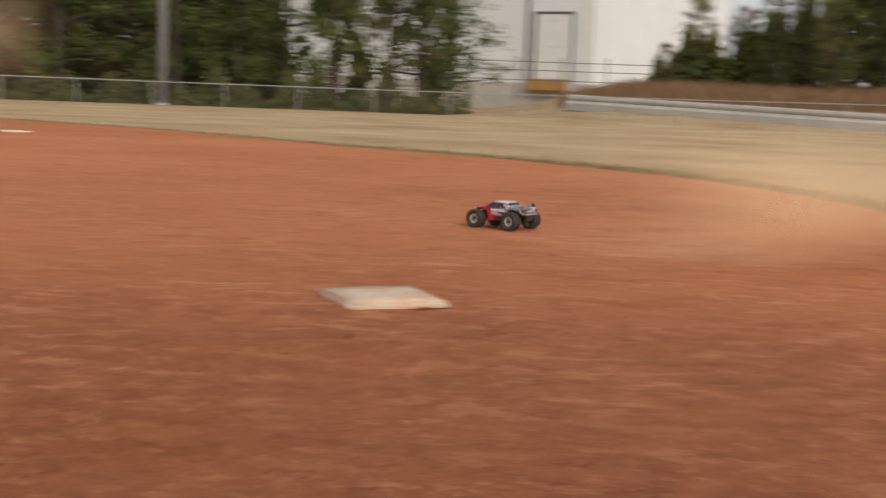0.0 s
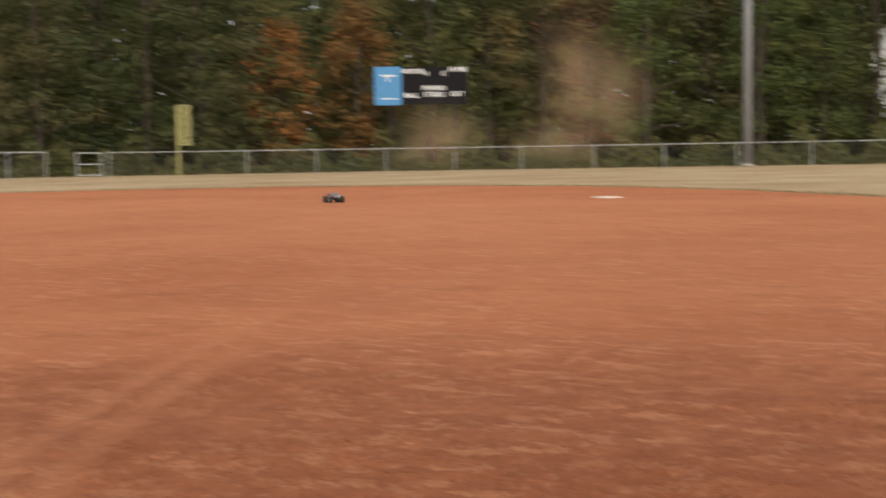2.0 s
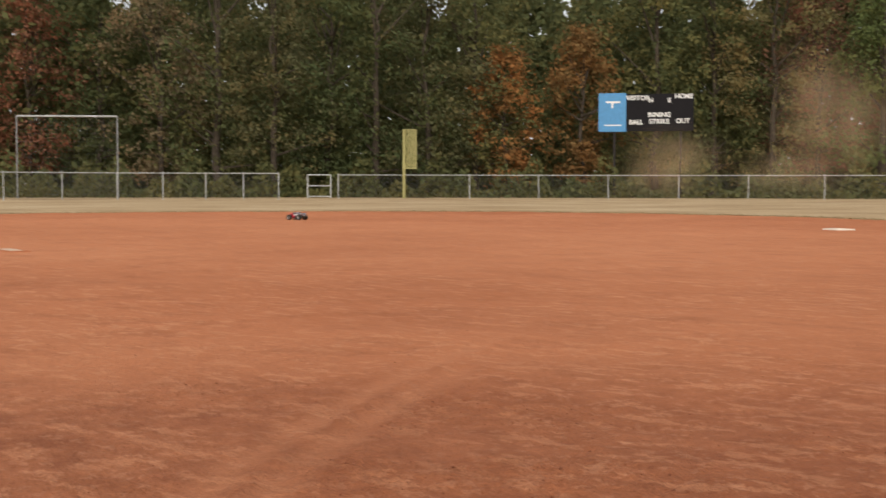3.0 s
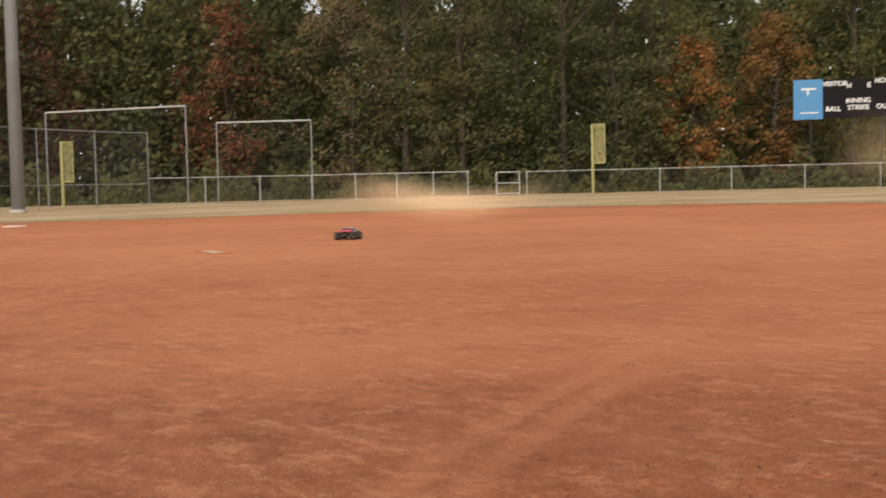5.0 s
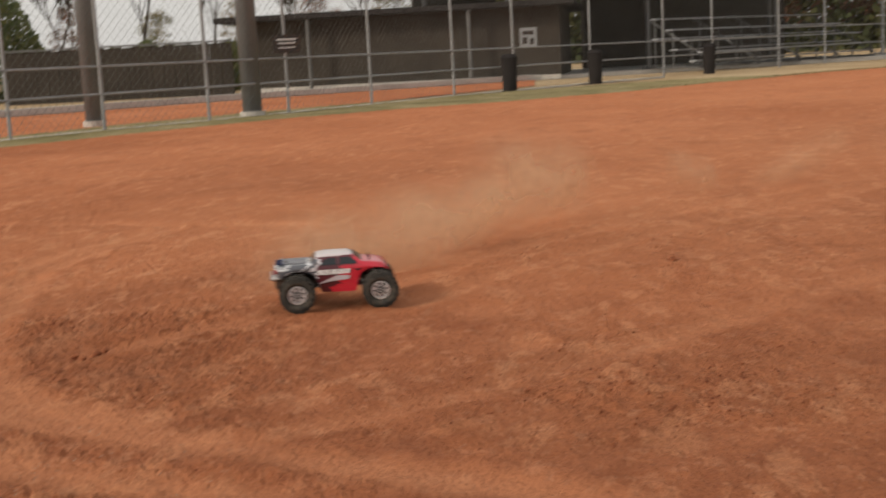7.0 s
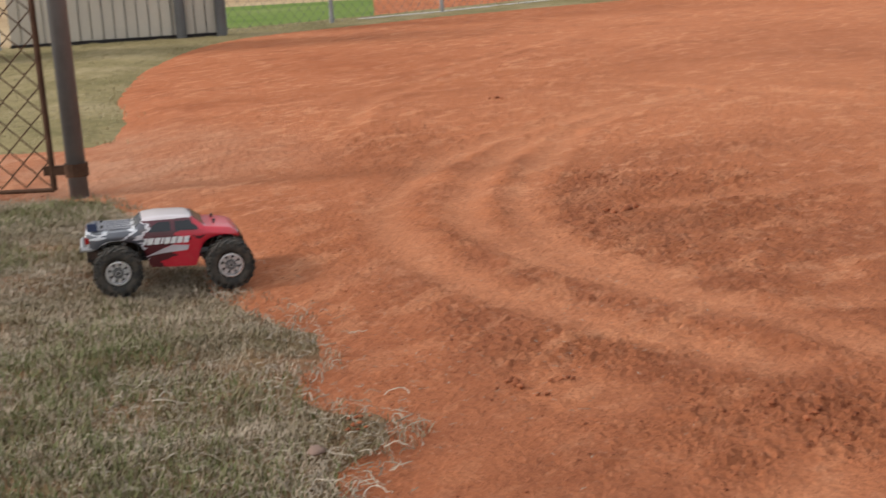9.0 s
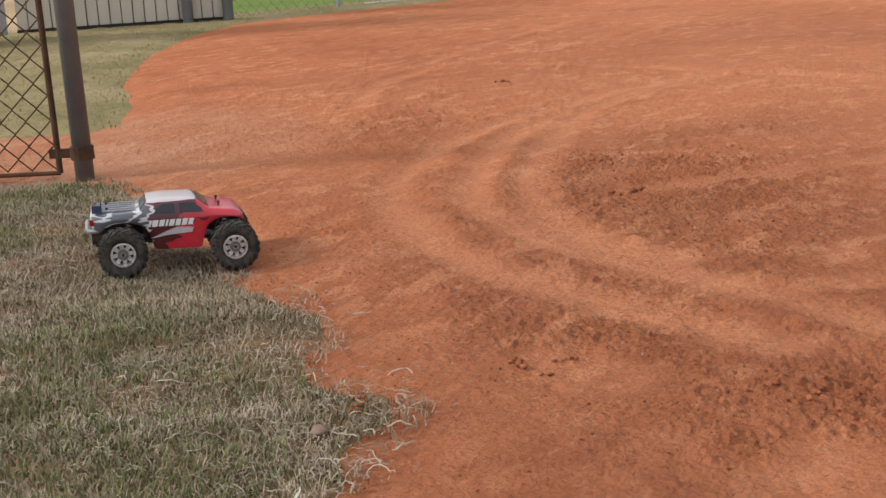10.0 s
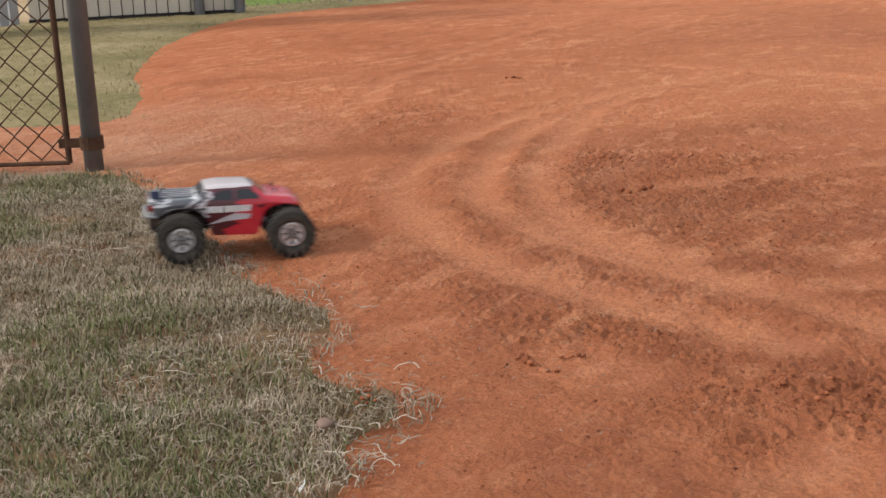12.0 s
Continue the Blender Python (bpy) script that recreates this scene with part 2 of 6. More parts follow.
ALU = worn("bench_aluminium", (0.42, 0.44, 0.47), 0.4, 0.6, 0.15, 2)
BLACK = worn("black_plastic", (0.016, 0.016, 0.017), 0.5, 0, 0.3, 20, 120, 0.1, 0.001, (0.26, 0.13, 0.07), 0.3)
PANEL_TAN = worn("tan_metal_panel", (0.5, 0.45, 0.375), 0.6, 0, 0.12, 1.2, 40)
BARK = worn("bark", (0.075, 0.06, 0.046), 0.95, 0, 0.35, 5, 30, 0.6, 0.02)


def leaf_mat(name, colour, spread=0.22):
    """Foliage: each leaf, each stretch of crown and each tree differ a little; thin leaves let light through."""
    m, nt, b = base_mat(name, 0.85)
    b.inputs["Specular IOR Level"].default_value = 0.15
    low, high = tuple(c * (1 - spread) for c in colour), tuple(c * (1 + spread) for c in colour)
    g = nt.nodes.new("ShaderNodeNewGeometry")
    col = ramp(nt, g.outputs["Random Per Island"], [(0, low), (0.6, colour), (1, high)])
    warm = (colour[0] * 1.5, colour[1] * 1.12, colour[2] * 0.95)
    col = blend(nt, ramp(nt, noise_tex(nt, 0.45, 4, 0.6), [(0.44, (0, 0, 0)), (0.62, (0.75, 0.75, 0.75))]), col, warm)
    info = nt.nodes.new("ShaderNodeObjectInfo")
    col = blend(nt, 1.0, col, ramp(nt, info.outputs["Random"], [(0, (0.72, 0.8, 0.78)), (0.5, (1, 1, 1)), (1, (1.32, 1.2, 1.1))]), "MULTIPLY")
    nt.links.new(col, b.inputs["Base Color"])
    tr = nt.nodes.new("ShaderNodeBsdfTranslucent")
    mx = nt.nodes.new("ShaderNodeMixShader")
    mx.inputs[0].default_value = 0.42
    nt.links.new(col, tr.inputs[0])
    nt.links.new(b.outputs[0], mx.inputs[1])
    nt.links.new(tr.outputs[0], mx.inputs[2])
    nt.links.new(mx.outputs[0], nt.nodes["Material Output"].inputs[0])
    return m


LEAF = {
    "dark_green": leaf_mat("leaf_dark_green", (0.122, 0.142, 0.062)),
    "olive": leaf_mat("leaf_olive", (0.15, 0.15, 0.075)),
    "pine": leaf_mat("leaf_pine", (0.125, 0.165, 0.06)),
    "orange": leaf_mat("leaf_orange", (0.27, 0.16, 0.066), 0.4),
    "russet": leaf_mat("leaf_russet", (0.19, 0.105, 0.07), 0.4),
    "tan": leaf_mat("leaf_tan", (0.19, 0.165, 0.1), 0.35),
}

# ---- mesh helpers ----


def mesh_ob(name, verts, faces, material, parent=None, smooth=False, label=""):
    me = bpy.data.meshes.new(name)
    me.from_pydata([tuple(v) for v in verts], [], [tuple(f) for f in faces])
    me.materials.append(material)
    if smooth:
        me.polygons.foreach_set("use_smooth", [True] * len(me.polygons))
    ob = new(name, me)
    if parent:
        ob.parent = parent
    if label:
        ob["label"] = label
    return ob


def part(name, bm, material, parent, label="", smooth=False):
    me = bpy.data.meshes.new(name)
    bmesh.ops.recalc_face_normals(bm, faces=bm.faces)
    bm.to_mesh(me)
    bm.free()
    me.materials.append(material)
    if smooth:
        me.polygons.foreach_set("use_smooth", [True] * len(me.polygons))
    ob = new(name, me)
    if parent:
        ob.parent = parent
    if label:
        ob["label"] = label
    return ob


def thing(name, m, label, category, group="", kind=""):
    ob = new(name)
    ob.matrix_basis = m
    return tagged(ob, label, category, group, kind)


def box(bm, x0, x1, y0, y1, z0, z1, bevel=0.0):
    r = bmesh.ops.create_cube(bm, size=1.0, matrix=Matrix.LocRotScale(((x0 + x1) / 2, (y0 + y1) / 2, (z0 + z1) / 2), None, (x1 - x0, y1 - y0, z1 - z0)))
    if bevel:
        es = list({e for v in r["verts"] for e in v.link_edges})
        bmesh.ops.bevel(bm, geom=es, offset=bevel, segments=2, affect="EDGES")
    return bm


def boxed(*a, **k):
    return box(bmesh.new(), *a, **k)


def tube(bm, a, b, r, r2=None, sides=10):
    a, b = Vector(a), Vector(b)
    d = b - a
    m = Matrix.Translation((a + b) / 2) @ d.to_track_quat("Z", "Y").to_matrix().to_4x4()
    bmesh.ops.create_cone(bm, cap_ends=True, segments=sides, radius1=r, radius2=r if r2 is None else r2, depth=d.length, matrix=m)
    return bm


def tubed(*a, **k):
    return tube(bmesh.new(), *a, **k)


def wires(name, segs, r, material, parent=None, sides=3, kind=""):
    """Many straight wires joined into one mesh."""
    segs = np.array(segs, float)
    a, b = segs[:, 0], segs[:, 1]
    d = b - a
    d /= np.linalg.norm(d, axis=1)[:, None]
    up = np.where(np.abs(d[:, 2:3]) > 0.9, [[1.0, 0, 0]], [[0, 0, 1.0]])
    u = np.cross(d, up)
    u /= np.linalg.norm(u, axis=1)[:, None]
    w = np.cross(d, u)
    rings = []
    for p in (a, b):
        for k in range(sides):
            q = 2 * math.pi * k / sides
            rings.append(p + r * (u * math.cos(q) + w * math.sin(q)))
    v = np.stack(rings, 1).reshape(-1, 3)
    f = []
    for i in range(len(segs)):
        o = i * sides * 2
        for k in range(sides):
            j = (k + 1) % sides
            f.append((o + k, o + j, o + sides + j, o + sides + k))
    ob = mesh_ob(name, v, f, material, parent)
    if kind:
        ob["kind"] = kind
    return ob


def vnoise(x, y, seed=0):
    """Smooth value noise on arrays, about -1 to 1."""
    xi, yi = np.floor(x).astype(np.int64), np.floor(y).astype(np.int64)
    fx, fy = x - xi, y - yi
    fx, fy = fx * fx * (3 - 2 * fx), fy * fy * (3 - 2 * fy)

    def h(i, j):
        n = (i * 374761393 + j * 668265263 + seed * 974711) & 0x7FFFFFFF
        n = ((n ^ (n >> 13)) * 1274126177) & 0x7FFFFFFF
        return ((n ^ (n >> 16)) & 0xFFFF) / 32767.5 - 1
    return (h(xi, yi) * (1 - fx) + h(xi + 1, yi) * fx) * (1 - fy) + (h(xi, yi + 1) * (1 - fx) + h(xi + 1, yi + 1) * fx) * fy


def fbm(x, y, octaves=4, seed=0):
    s, a = 0, 1.0
    for k in range(octaves):
        s = s + a * vnoise(x * 2 ** k, y * 2 ** k, seed + k)
        a *= 0.5
    return s / 2


def smooth_line(pts, n):
    """n points along a rounded line through pts (Catmull-Rom)."""
    p = [Vector((q[0], q[1], 0)) for q in pts]
    p = [2 * p[0] - p[1]] + p + [2 * p[-1] - p[-2]]
    out = []
    m = len(p) - 3
    for k in range(n):
        s = k / (n - 1) * m
        i = min(int(s), m - 1)
        t = s - i
        a, b, c, d = p[i:i + 4]
        q = 0.5 * (2 * b + (c - a) * t + (2 * a - 5 * b + 4 * c - d) * t * t + (3 * b - a - 3 * c + d) * t ** 3)
        out.append((q.x, q.y))
    return out


def inside(x, y, poly):
    """Which points lie in the polygon."""
    r = np.zeros(x.shape, bool)
    for (x0, y0), (x1, y1) in zip(poly, poly[1:] + poly[:1]):
        if y0 == y1:
            continue
        r ^= ((y0 > y) != (y1 > y)) & (x < (x1 - x0) * (y - y0) / (y1 - y0) + x0)
    return r


def edge_distance(x, y, line):
    """Distance of points to a polyline."""
    d = np.full(x.shape, 1e9)
    for (x0, y0), (x1, y1) in zip(line, line[1:]):
        dx, dy = x1 - x0, y1 - y0
        t = np.clip(((x - x0) * dx + (y - y0) * dy) / (dx * dx + dy * dy + 1e-12), 0, 1)
        d = np.minimum(d, np.hypot(x - x0 - t * dx, y - y0 - t * dy))
    return d


def at(az, d, z=0.0):
    """A place by its bearing (degrees to the right of +y) and its distance from the tripod spot."""
    return (math.sin(radians(az)) * d, math.cos(radians(az)) * d, z)


# ---- the ground ----
def build_ground():
    rng = np.random.default_rng(3)
    v, f = [], []
    rings = [0, 8, 16, 24, 32, 40, 50, 60, 70, 85, 100, 130, 180, 260, 420, 800, 2500]
    n = 96
    for r in rings:
        for k in range(n):
            a = 2 * math.pi * k / n
            x, y = r * math.sin(a), r * math.cos(a)
            z = -0.012
            bearing = math.degrees(math.atan2(x, y))
            if 2 < bearing < 60 and r > 62:       # the bank on which the warehouse stands
                z += 2.9 * min(1, (r - 62) / 38) * min(1, (bearing - 2) / 6)
            v.append((x, y, z))
    for i in range(len(rings) - 1):
        for k in range(n):
            j = (k + 1) % n
            f.append((i * n + k, i * n + j, (i + 1) * n + j, (i + 1) * n + k))
    g = mesh_ob("ground", v, f, DRY_TURF, smooth=True)
    tagged(g, "dry tan outfield turf reaching to the horizon", "ground", kind="structure")


DIRT_LINE = [(1.2, -1.5), (3.0, 1.5), (3.7, 6.0), (3.35, 9.7), (2.86, 12.4), (2.2, 14.0), (0.8, 16.2), (-1.6, 18.8), (-5.0, 23.0), (-9.2, 26.6),
             (-12.5, 27.6), (-16.0, 27.8), (-19.4, 26.8), (-22.3, 24.4), (-24.6, 20.5), (-26.8, 16.0), (-28.6, 12.2), (-27.0, 8.0), (-23.6, 4.6),
             (-19.8, 1.4), (-18.0, -1.2), (-16.2, -3.2), (-13.9, -4.7), (-12.2, -5.6), (-11.0, -6.1), (-9.3, -6.6), (-7.1, -5.7), (-5.4, -4.6), (-4.64, -3.95), (-3.9, -3.45), (-3.62, -3.75),
             (-3.45, -4.5), (-3.1, -4.6), (-2.7, -3.6), (-2.78, -3.0), (-2.88, -2.62), (-2.72, -2.35), (-2.45, -1.95), (-2.16, -1.68), (-2.0, -1.46), (-1.86, -1.2), (-1.6, -1.1), (-1.52, -0.88), (-1.36, -0.87), (-1.2, -0.8), (-0.6, -0.75), (0.2, -1.1)]
EDGE = smooth_line(DIRT_LINE + DIRT_LINE[:1], 420)[:-1]

# wheel ruts worn into the clay, as lines on the plan
TURN_RUTS = [
    [(-5.38, -0.77), (-5.5, -1.16), (-5.44, -1.44), (-5.0, -1.62), (-4.43, -1.77), (-3.88, -1.84), (-3.36, -1.78), (-2.86, -1.6), (-2.48, -1.33), (-2.27, -1.1), (-2.1, -0.82), (-1.95, -0.4)],
    [(-5.4, -1.4), (-4.83, -1.56), (-4.23, -1.64), (-3.91, -1.68), (-3.4, -1.57), (-2.96, -1.42), (-2.66, -1.21), (-2.44, -0.95), (-2.34, -0.75), (-2.25, -0.55), (-2.1, -0.3), (-1.9, 0.1)],
    [(-4.3, -1.6), (-3.75, -1.5), (-3.28, -1.38), (-2.94, -1.24), (-2.65, -1.06), (-2.48, -0.88), (-2.4, -0.7)],
]
CROSS_RUTS = [
    [(-9.0, -3.3), (-6.1, -3.1), (-5.95, -2.6), (-5.85, -2.19), (-5.69, -1.71), (-5.52, -1.41), (-5.4, -0.77), (-5.6, 0.2)],
    [(-2.2, -0.55), (-2.47, -0.15), (-2.67, 0.08), (-2.89, 0.35), (-3.22, 0.67), (-4.2, 1.7)],
    [(-4.4, -2.6), (-5.2, -2.9), (-6.2, -2.9), (-7.3, -2.5), (-8.5, -2.4)],
]
LONG_RUTS = [
    [(-10.2, 7.1), (-7.6, 3.5), (-5.6, 1.1), (-4.5, 0.1), (-3.7, -0.4), (-3.1, -0.95)],
    [(-9.95, 7.3), (-7.4, 3.7), (-5.4, 1.3), (-4.3, 0.3), (-3.5, -0.25)],
    [(-1.6, 1.2), (-1.88, 1.65), (-2.2, 2.23), (-2.5, 2.92), (-2.78, 3.67), (-3.1, 4.7)],
    [(-1.5, 1.3), (-1.78, 1.75), (-2.08, 2.33), (-2.37, 3.0), (-2.64, 3.75)],
]
RUTS = TURN_RUTS + CROSS_RUTS + LONG_RUTS
RUT_LINES = [smooth_line(r, 50) for r in RUTS]
# stretches of loose, clodded clay: centre, half lengths, turn
CLODDY = [(-1.66, -0.42, 0.26, 0.3, 0.4), (-1.95, -0.68, 0.14, 0.22, 0.4), (-2.85, -0.8, 0.36, 0.6, -0.4), (-2.6, 0.3, 0.35, 0.6, 0.5), (-4.2, 0.75, 0.6, 0.9, 0.2), (-3.3, -1.0, 0.35, 0.4, 0.2),
          (-1.2, 2.4, 0.8, 0.35, 0.2), (-0.3, 3.35, 0.9, 0.3, 0.0), (-2.4, 3.0, 0.9, 0.4, 0.3), (-1.35, 0.3, 0.4, 0.45, 0.0), (-2.0, 1.7, 0.7, 0.3, 0.5), (-3.9, -2.15, 0.5, 0.18, 0.5)]
# trodden flat spots among them
FLAT = [(-1.73, -0.66, 0.11, 0.13), (-1.46, -0.24, 0.16, 0.12), (-3.36, -0.05, 0.12, 0.09), (-2.95, 0.06, 0.1, 0.07), (-2.55, -0.4, 0.12, 0.08)]


def flat_spots(x, y):
    c = np.zeros(np.shape(x))
    for cx, cy, a, b in FLAT:
        c = np.maximum(c, np.clip(1.7 - 1.4 * np.hypot((x - cx) / a, (y - cy) / b) + 0.5 * vnoise(x * 14, y * 14, 19), 0, 1))
    return c


def cloddy(x, y):
    c = np.zeros(np.shape(x))
    for cx, cy, a, b, q in CLODDY:
        u, w = (x - cx) * math.cos(q) + (y - cy) * math.sin(q), -(x - cx) * math.sin(q) + (y - cy) * math.cos(q)
        c = np.maximum(c, np.clip(0.95 - 0.6 * (u / a) ** 2 - 0.6 * (w / b) ** 2 + 0.75 * fbm(x * 2.6, y * 2.6, 4, 9) + 0.35 * vnoise(x * 11, y * 11, 10), 0, 1))
    return c * (0.55 + 0.45 * np.clip(2.2 * fbm(x * 2.3, y * 2.3, 4, 13) + 0.6, 0, 1)) * (1 - flat_spots(x, y))


def relief(x, y):
    """Height of the clay: broad swells, rake marks, crumbs and clods, and ruts with shoulders."""
    r = np.hypot(x, y)
    z = 0.012 * fbm(x * 0.8, y * 0.8, 3, 5) + 0.006 * fbm(x * 3.1, y * 3.1, 3, 15)
    c = cloddy(x, y)
    fine = np.clip(1 - r / 14, 0, 1)
    z = z + fine * (0.004 + 0.012 * c) * np.maximum(fbm(x * 20, y * 20, 3, 25), -0.2) - 0.006 * flat_spots(x, y)
    pressed = flat_spots(x, y)
    for k, line in enumerate(RUT_LINES):
        d = edge_distance(x, y, line)
        z = z - (0.009 if k < len(TURN_RUTS) else 0.006) * np.exp(-(d / 0.05) ** 2) * (0.75 + 0.5 * vnoise(x * 4, y * 4, 41)) + 0.006 * np.exp(-((d - 0.085) / 0.03) ** 2) * np.maximum(0.2, 0.6 + 0.9 * vnoise(x * 13, y * 13, 43))
        pressed = np.maximum(pressed, np.exp(-(d / 0.065) ** 2))
    much = (0.42 + 0.3 * np.clip(2 * fbm(x * 1.9, y * 1.9, 3, 35), -1, 1) + 0.55 * c) * (1 - 0.8 * pressed)
    z = z + fine * much * (0.004 * np.maximum(vnoise(x * 47, y * 47, 33), -0.25) + 0.01 * np.maximum(vnoise(x * 104, y * 104, 34), -0.2) + 0.0055 * vnoise(x * 175, y * 175, 36))
    return z


def build_infield():
    """The clay in two butted sheets; the one towards the gate is the finer, being seen at arm's length."""
    clay_sheet(np.concatenate([np.arange(-96.06, 24, 0.28), np.arange(24, 221.9, 2.0)]), ((1.1, 1.1), (5, 1.0062), (8, 1.009), (36, 1.014)))
    clay_sheet(np.arange(-138.2, -96, 0.088), ((1.25, 1.1), (3.4, 1.0026), (5, 1.0045), (9, 1.008), (36, 1.016)))


def clay_sheet(bearings, steps):
    """A sheet of clay on a polar grid: bearings in degrees; how far each growth of the rings reaches."""
    az = np.radians(bearings)
    rr = [0.25]
    for far, grow in steps:
        while rr[-1] < far:
            rr.append(rr[-1] * grow)
    rr = np.array(rr)
    A, R = np.meshgrid(az, rr)
    x, y = np.sin(A) * R, np.cos(A) * R
    keep = inside(x, y, EDGE)
    edge = edge_distance(x, y, EDGE + EDGE[:1])
    fade = np.clip(edge / 0.25, 0, 1)
    near = R < 14
    z = np.where(near, 0, 0.012 * fbm(x * 0.8, y * 0.8, 3, 5))
    z[near] = relief(x[near], y[near])
    z = (np.maximum(z, -0.015) + 0.018) * fade
    z = np.where(keep, z, 0)
    n, m = len(rr), len(az)
    idx = np.arange(n * m).reshape(n, m)
    # the outermost row of cells may reach over the edge, where the turf covers it
    a, b, c, d = idx[:-1, :-1], idx[:-1, 1:], idx[1:, 1:], idx[1:, :-1]
    k = keep.ravel()
    ok = k[a] | k[b] | k[c] | k[d]
    z = np.where(keep, z, -0.006)
    quads = np.stack([a[ok], b[ok], c[ok], d[ok]], 1)
    used = np.unique(quads)
    back = np.full(n * m, -1)
    back[used] = np.arange(len(used))
    v = np.stack([x.ravel(), y.ravel(), z.ravel()], 1)[used]
    me = bpy.data.meshes.new("infield")
    me.from_pydata(v.tolist(), [], back[quads].tolist())
    me.materials.append(DIRT)
    me.polygons.foreach_set("use_smooth", [True] * len(me.polygons))
    xs, ys = v[:, 0], v[:, 1]
    bearing = np.degrees(np.arctan2(xs, ys))
    # moist soil, darkened further near the tripod to match viewed brightness
    damp_dim = (0.75 - 0.5 * np.clip((-70 - bearing) / 15, 0, 1)) * np.clip(1.6 - np.hypot(xs, ys) / 3.2, 0, 1) + 0.12 * np.clip(1.4 - np.hypot((xs + 8) / 5, (ys - 0.3) / 3.5), 0, 1) + 1.0 * np.clip(1.5 - np.hypot((xs + 0.2) / 2.6, (ys - 1.8) / 2.3), 0, 1) + 0.25 * cloddy(xs, ys) + 0.45 * np.clip(1.3 - np.hypot((xs + 2.1) / 1.3, (ys + 0.3) / 1.1), 0, 1) + 0.3 * np.clip(1.3 - np.hypot((xs + 2.15) / 0.5, (ys + 1.0) / 0.35), 0, 1)
    chalk = np.maximum(np.clip(1.25 - np.hypot((xs + 11) / 17, (ys - 11) / 15), 0, 1), 0.75 * np.clip(1.4 - np.hypot((xs + 7.5) / 4.5, (ys + 0.3) / 3.2), 0, 1)) * (0.7 + 0.5 * fbm(xs * 0.4, ys * 0.4, 3, 71))
    damp_dim = damp_dim + 0.9 * np.clip(fbm(xs * 0.55, ys * 0.55, 4, 51) - 0.1, 0, 1) * np.clip(1.6 - np.hypot(xs, ys) / 9, 0, 1)
    damp_dim *= 0.8 + 0.4 * fbm(xs * 1.7, ys * 1.7, 4, 61)
    # lobes by bearing and range: dimmer parts of the view painted into the clay
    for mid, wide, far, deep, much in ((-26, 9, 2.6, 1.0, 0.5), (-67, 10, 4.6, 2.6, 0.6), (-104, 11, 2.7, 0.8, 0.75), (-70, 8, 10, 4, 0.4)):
        damp_dim = damp_dim + much * np.exp(-((bearing - mid) / wide) ** 2 - ((np.hypot(xs, ys) - far) / deep) ** 2) * (0.8 + 0.5 * fbm(xs * 1.1, ys * 1.1, 3, 57))
    damp_dim = np.clip(damp_dim, 0, 0.8) * (1 - 0.5 * flat_spots(xs, ys)) * (1 - 0.45 * cloddy(xs, ys))
    sand = np.clip(1.5 - np.hypot((xs + 3.35) / 0.75, (ys + 3.2) / 0.75), 0, 1) * (0.75 + 0.5 * fbm(xs * 3, ys * 3, 3, 81)) + 0.8 * np.clip(fbm(xs * 2.2, ys * 2.2, 3, 83) - 0.3, 0, 1) * np.clip(1.3 - np.hypot(xs + 3.4, ys + 2.2) / 2.2, 0, 1)
    packed = np.zeros(len(xs))
    for k, line in enumerate(RUT_LINES):
        worn_in = 1.0 if k < len(TURN_RUTS) else 0.7
        packed = np.maximum(packed, worn_in * np.exp(-(edge_distance(xs, ys, line) / 0.075) ** 2) * np.clip(0.9 + 0.6 * fbm(xs * 5, ys * 5, 3, 91), 0, 1))
    packed = np.maximum(packed, 0.42 * flat_spots(xs, ys))
    for key, val in (("loose", np.clip((1 - 0.8 * packed) * (cloddy(xs, ys) + 0.7 * np.clip(fbm(xs * 1.4, ys * 1.4, 3, 77), 0, 1) + 0.35 * np.clip(1.6 - np.hypot(xs, ys) / 3, 0, 1)), 0, 1)), ("damp_dim", np.clip(damp_dim, 0, 1)), ("packed", packed), ("chalk", np.clip(chalk, 0, 1)), ("sand", np.clip(sand, 0, 1))):
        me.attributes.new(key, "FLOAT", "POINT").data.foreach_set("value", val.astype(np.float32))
    tagged(new("infield", me), "red-orange clay infield with tyre ruts and loose clods", "infield", kind="structure")


def lumps(name, centres, sizes, material, rng, label, category):
    """Clods: squashed, jittered octahedra joined into one mesh."""
    base = np.array([(1, 0, 0), (-1, 0, 0), (0, 1, 0), (0, -1, 0), (0, 0, 1), (0, 0, -1)], float)
    tri = np.array([(0, 2, 4), (2, 1, 4), (1, 3, 4), (3, 0, 4), (2, 0, 5), (1, 2, 5), (3, 1, 5), (0, 3, 5)])
    n = len(centres)
    v = base[None] * (1 + rng.uniform(-0.35, 0.35, (n, 6, 1)))
    q = rng.uniform(0, math.pi, n)
    vx = v[..., 0] * np.cos(q)[:, None] - v[..., 1] * np.sin(q)[:, None]
    vy = v[..., 0] * np.sin(q)[:, None] + v[..., 1] * np.cos(q)[:, None]
    v = np.stack([vx, vy, v[..., 2] * 0.62], -1) * sizes[:, None, None] + centres[:, None]
    f = (tri[None] + 6 * np.arange(n)[:, None, None]).reshape(-1, 3)
    return tagged(mesh_ob(name, v.reshape(-1, 3), f.tolist(), material, smooth=True), label, category, kind="stuff")


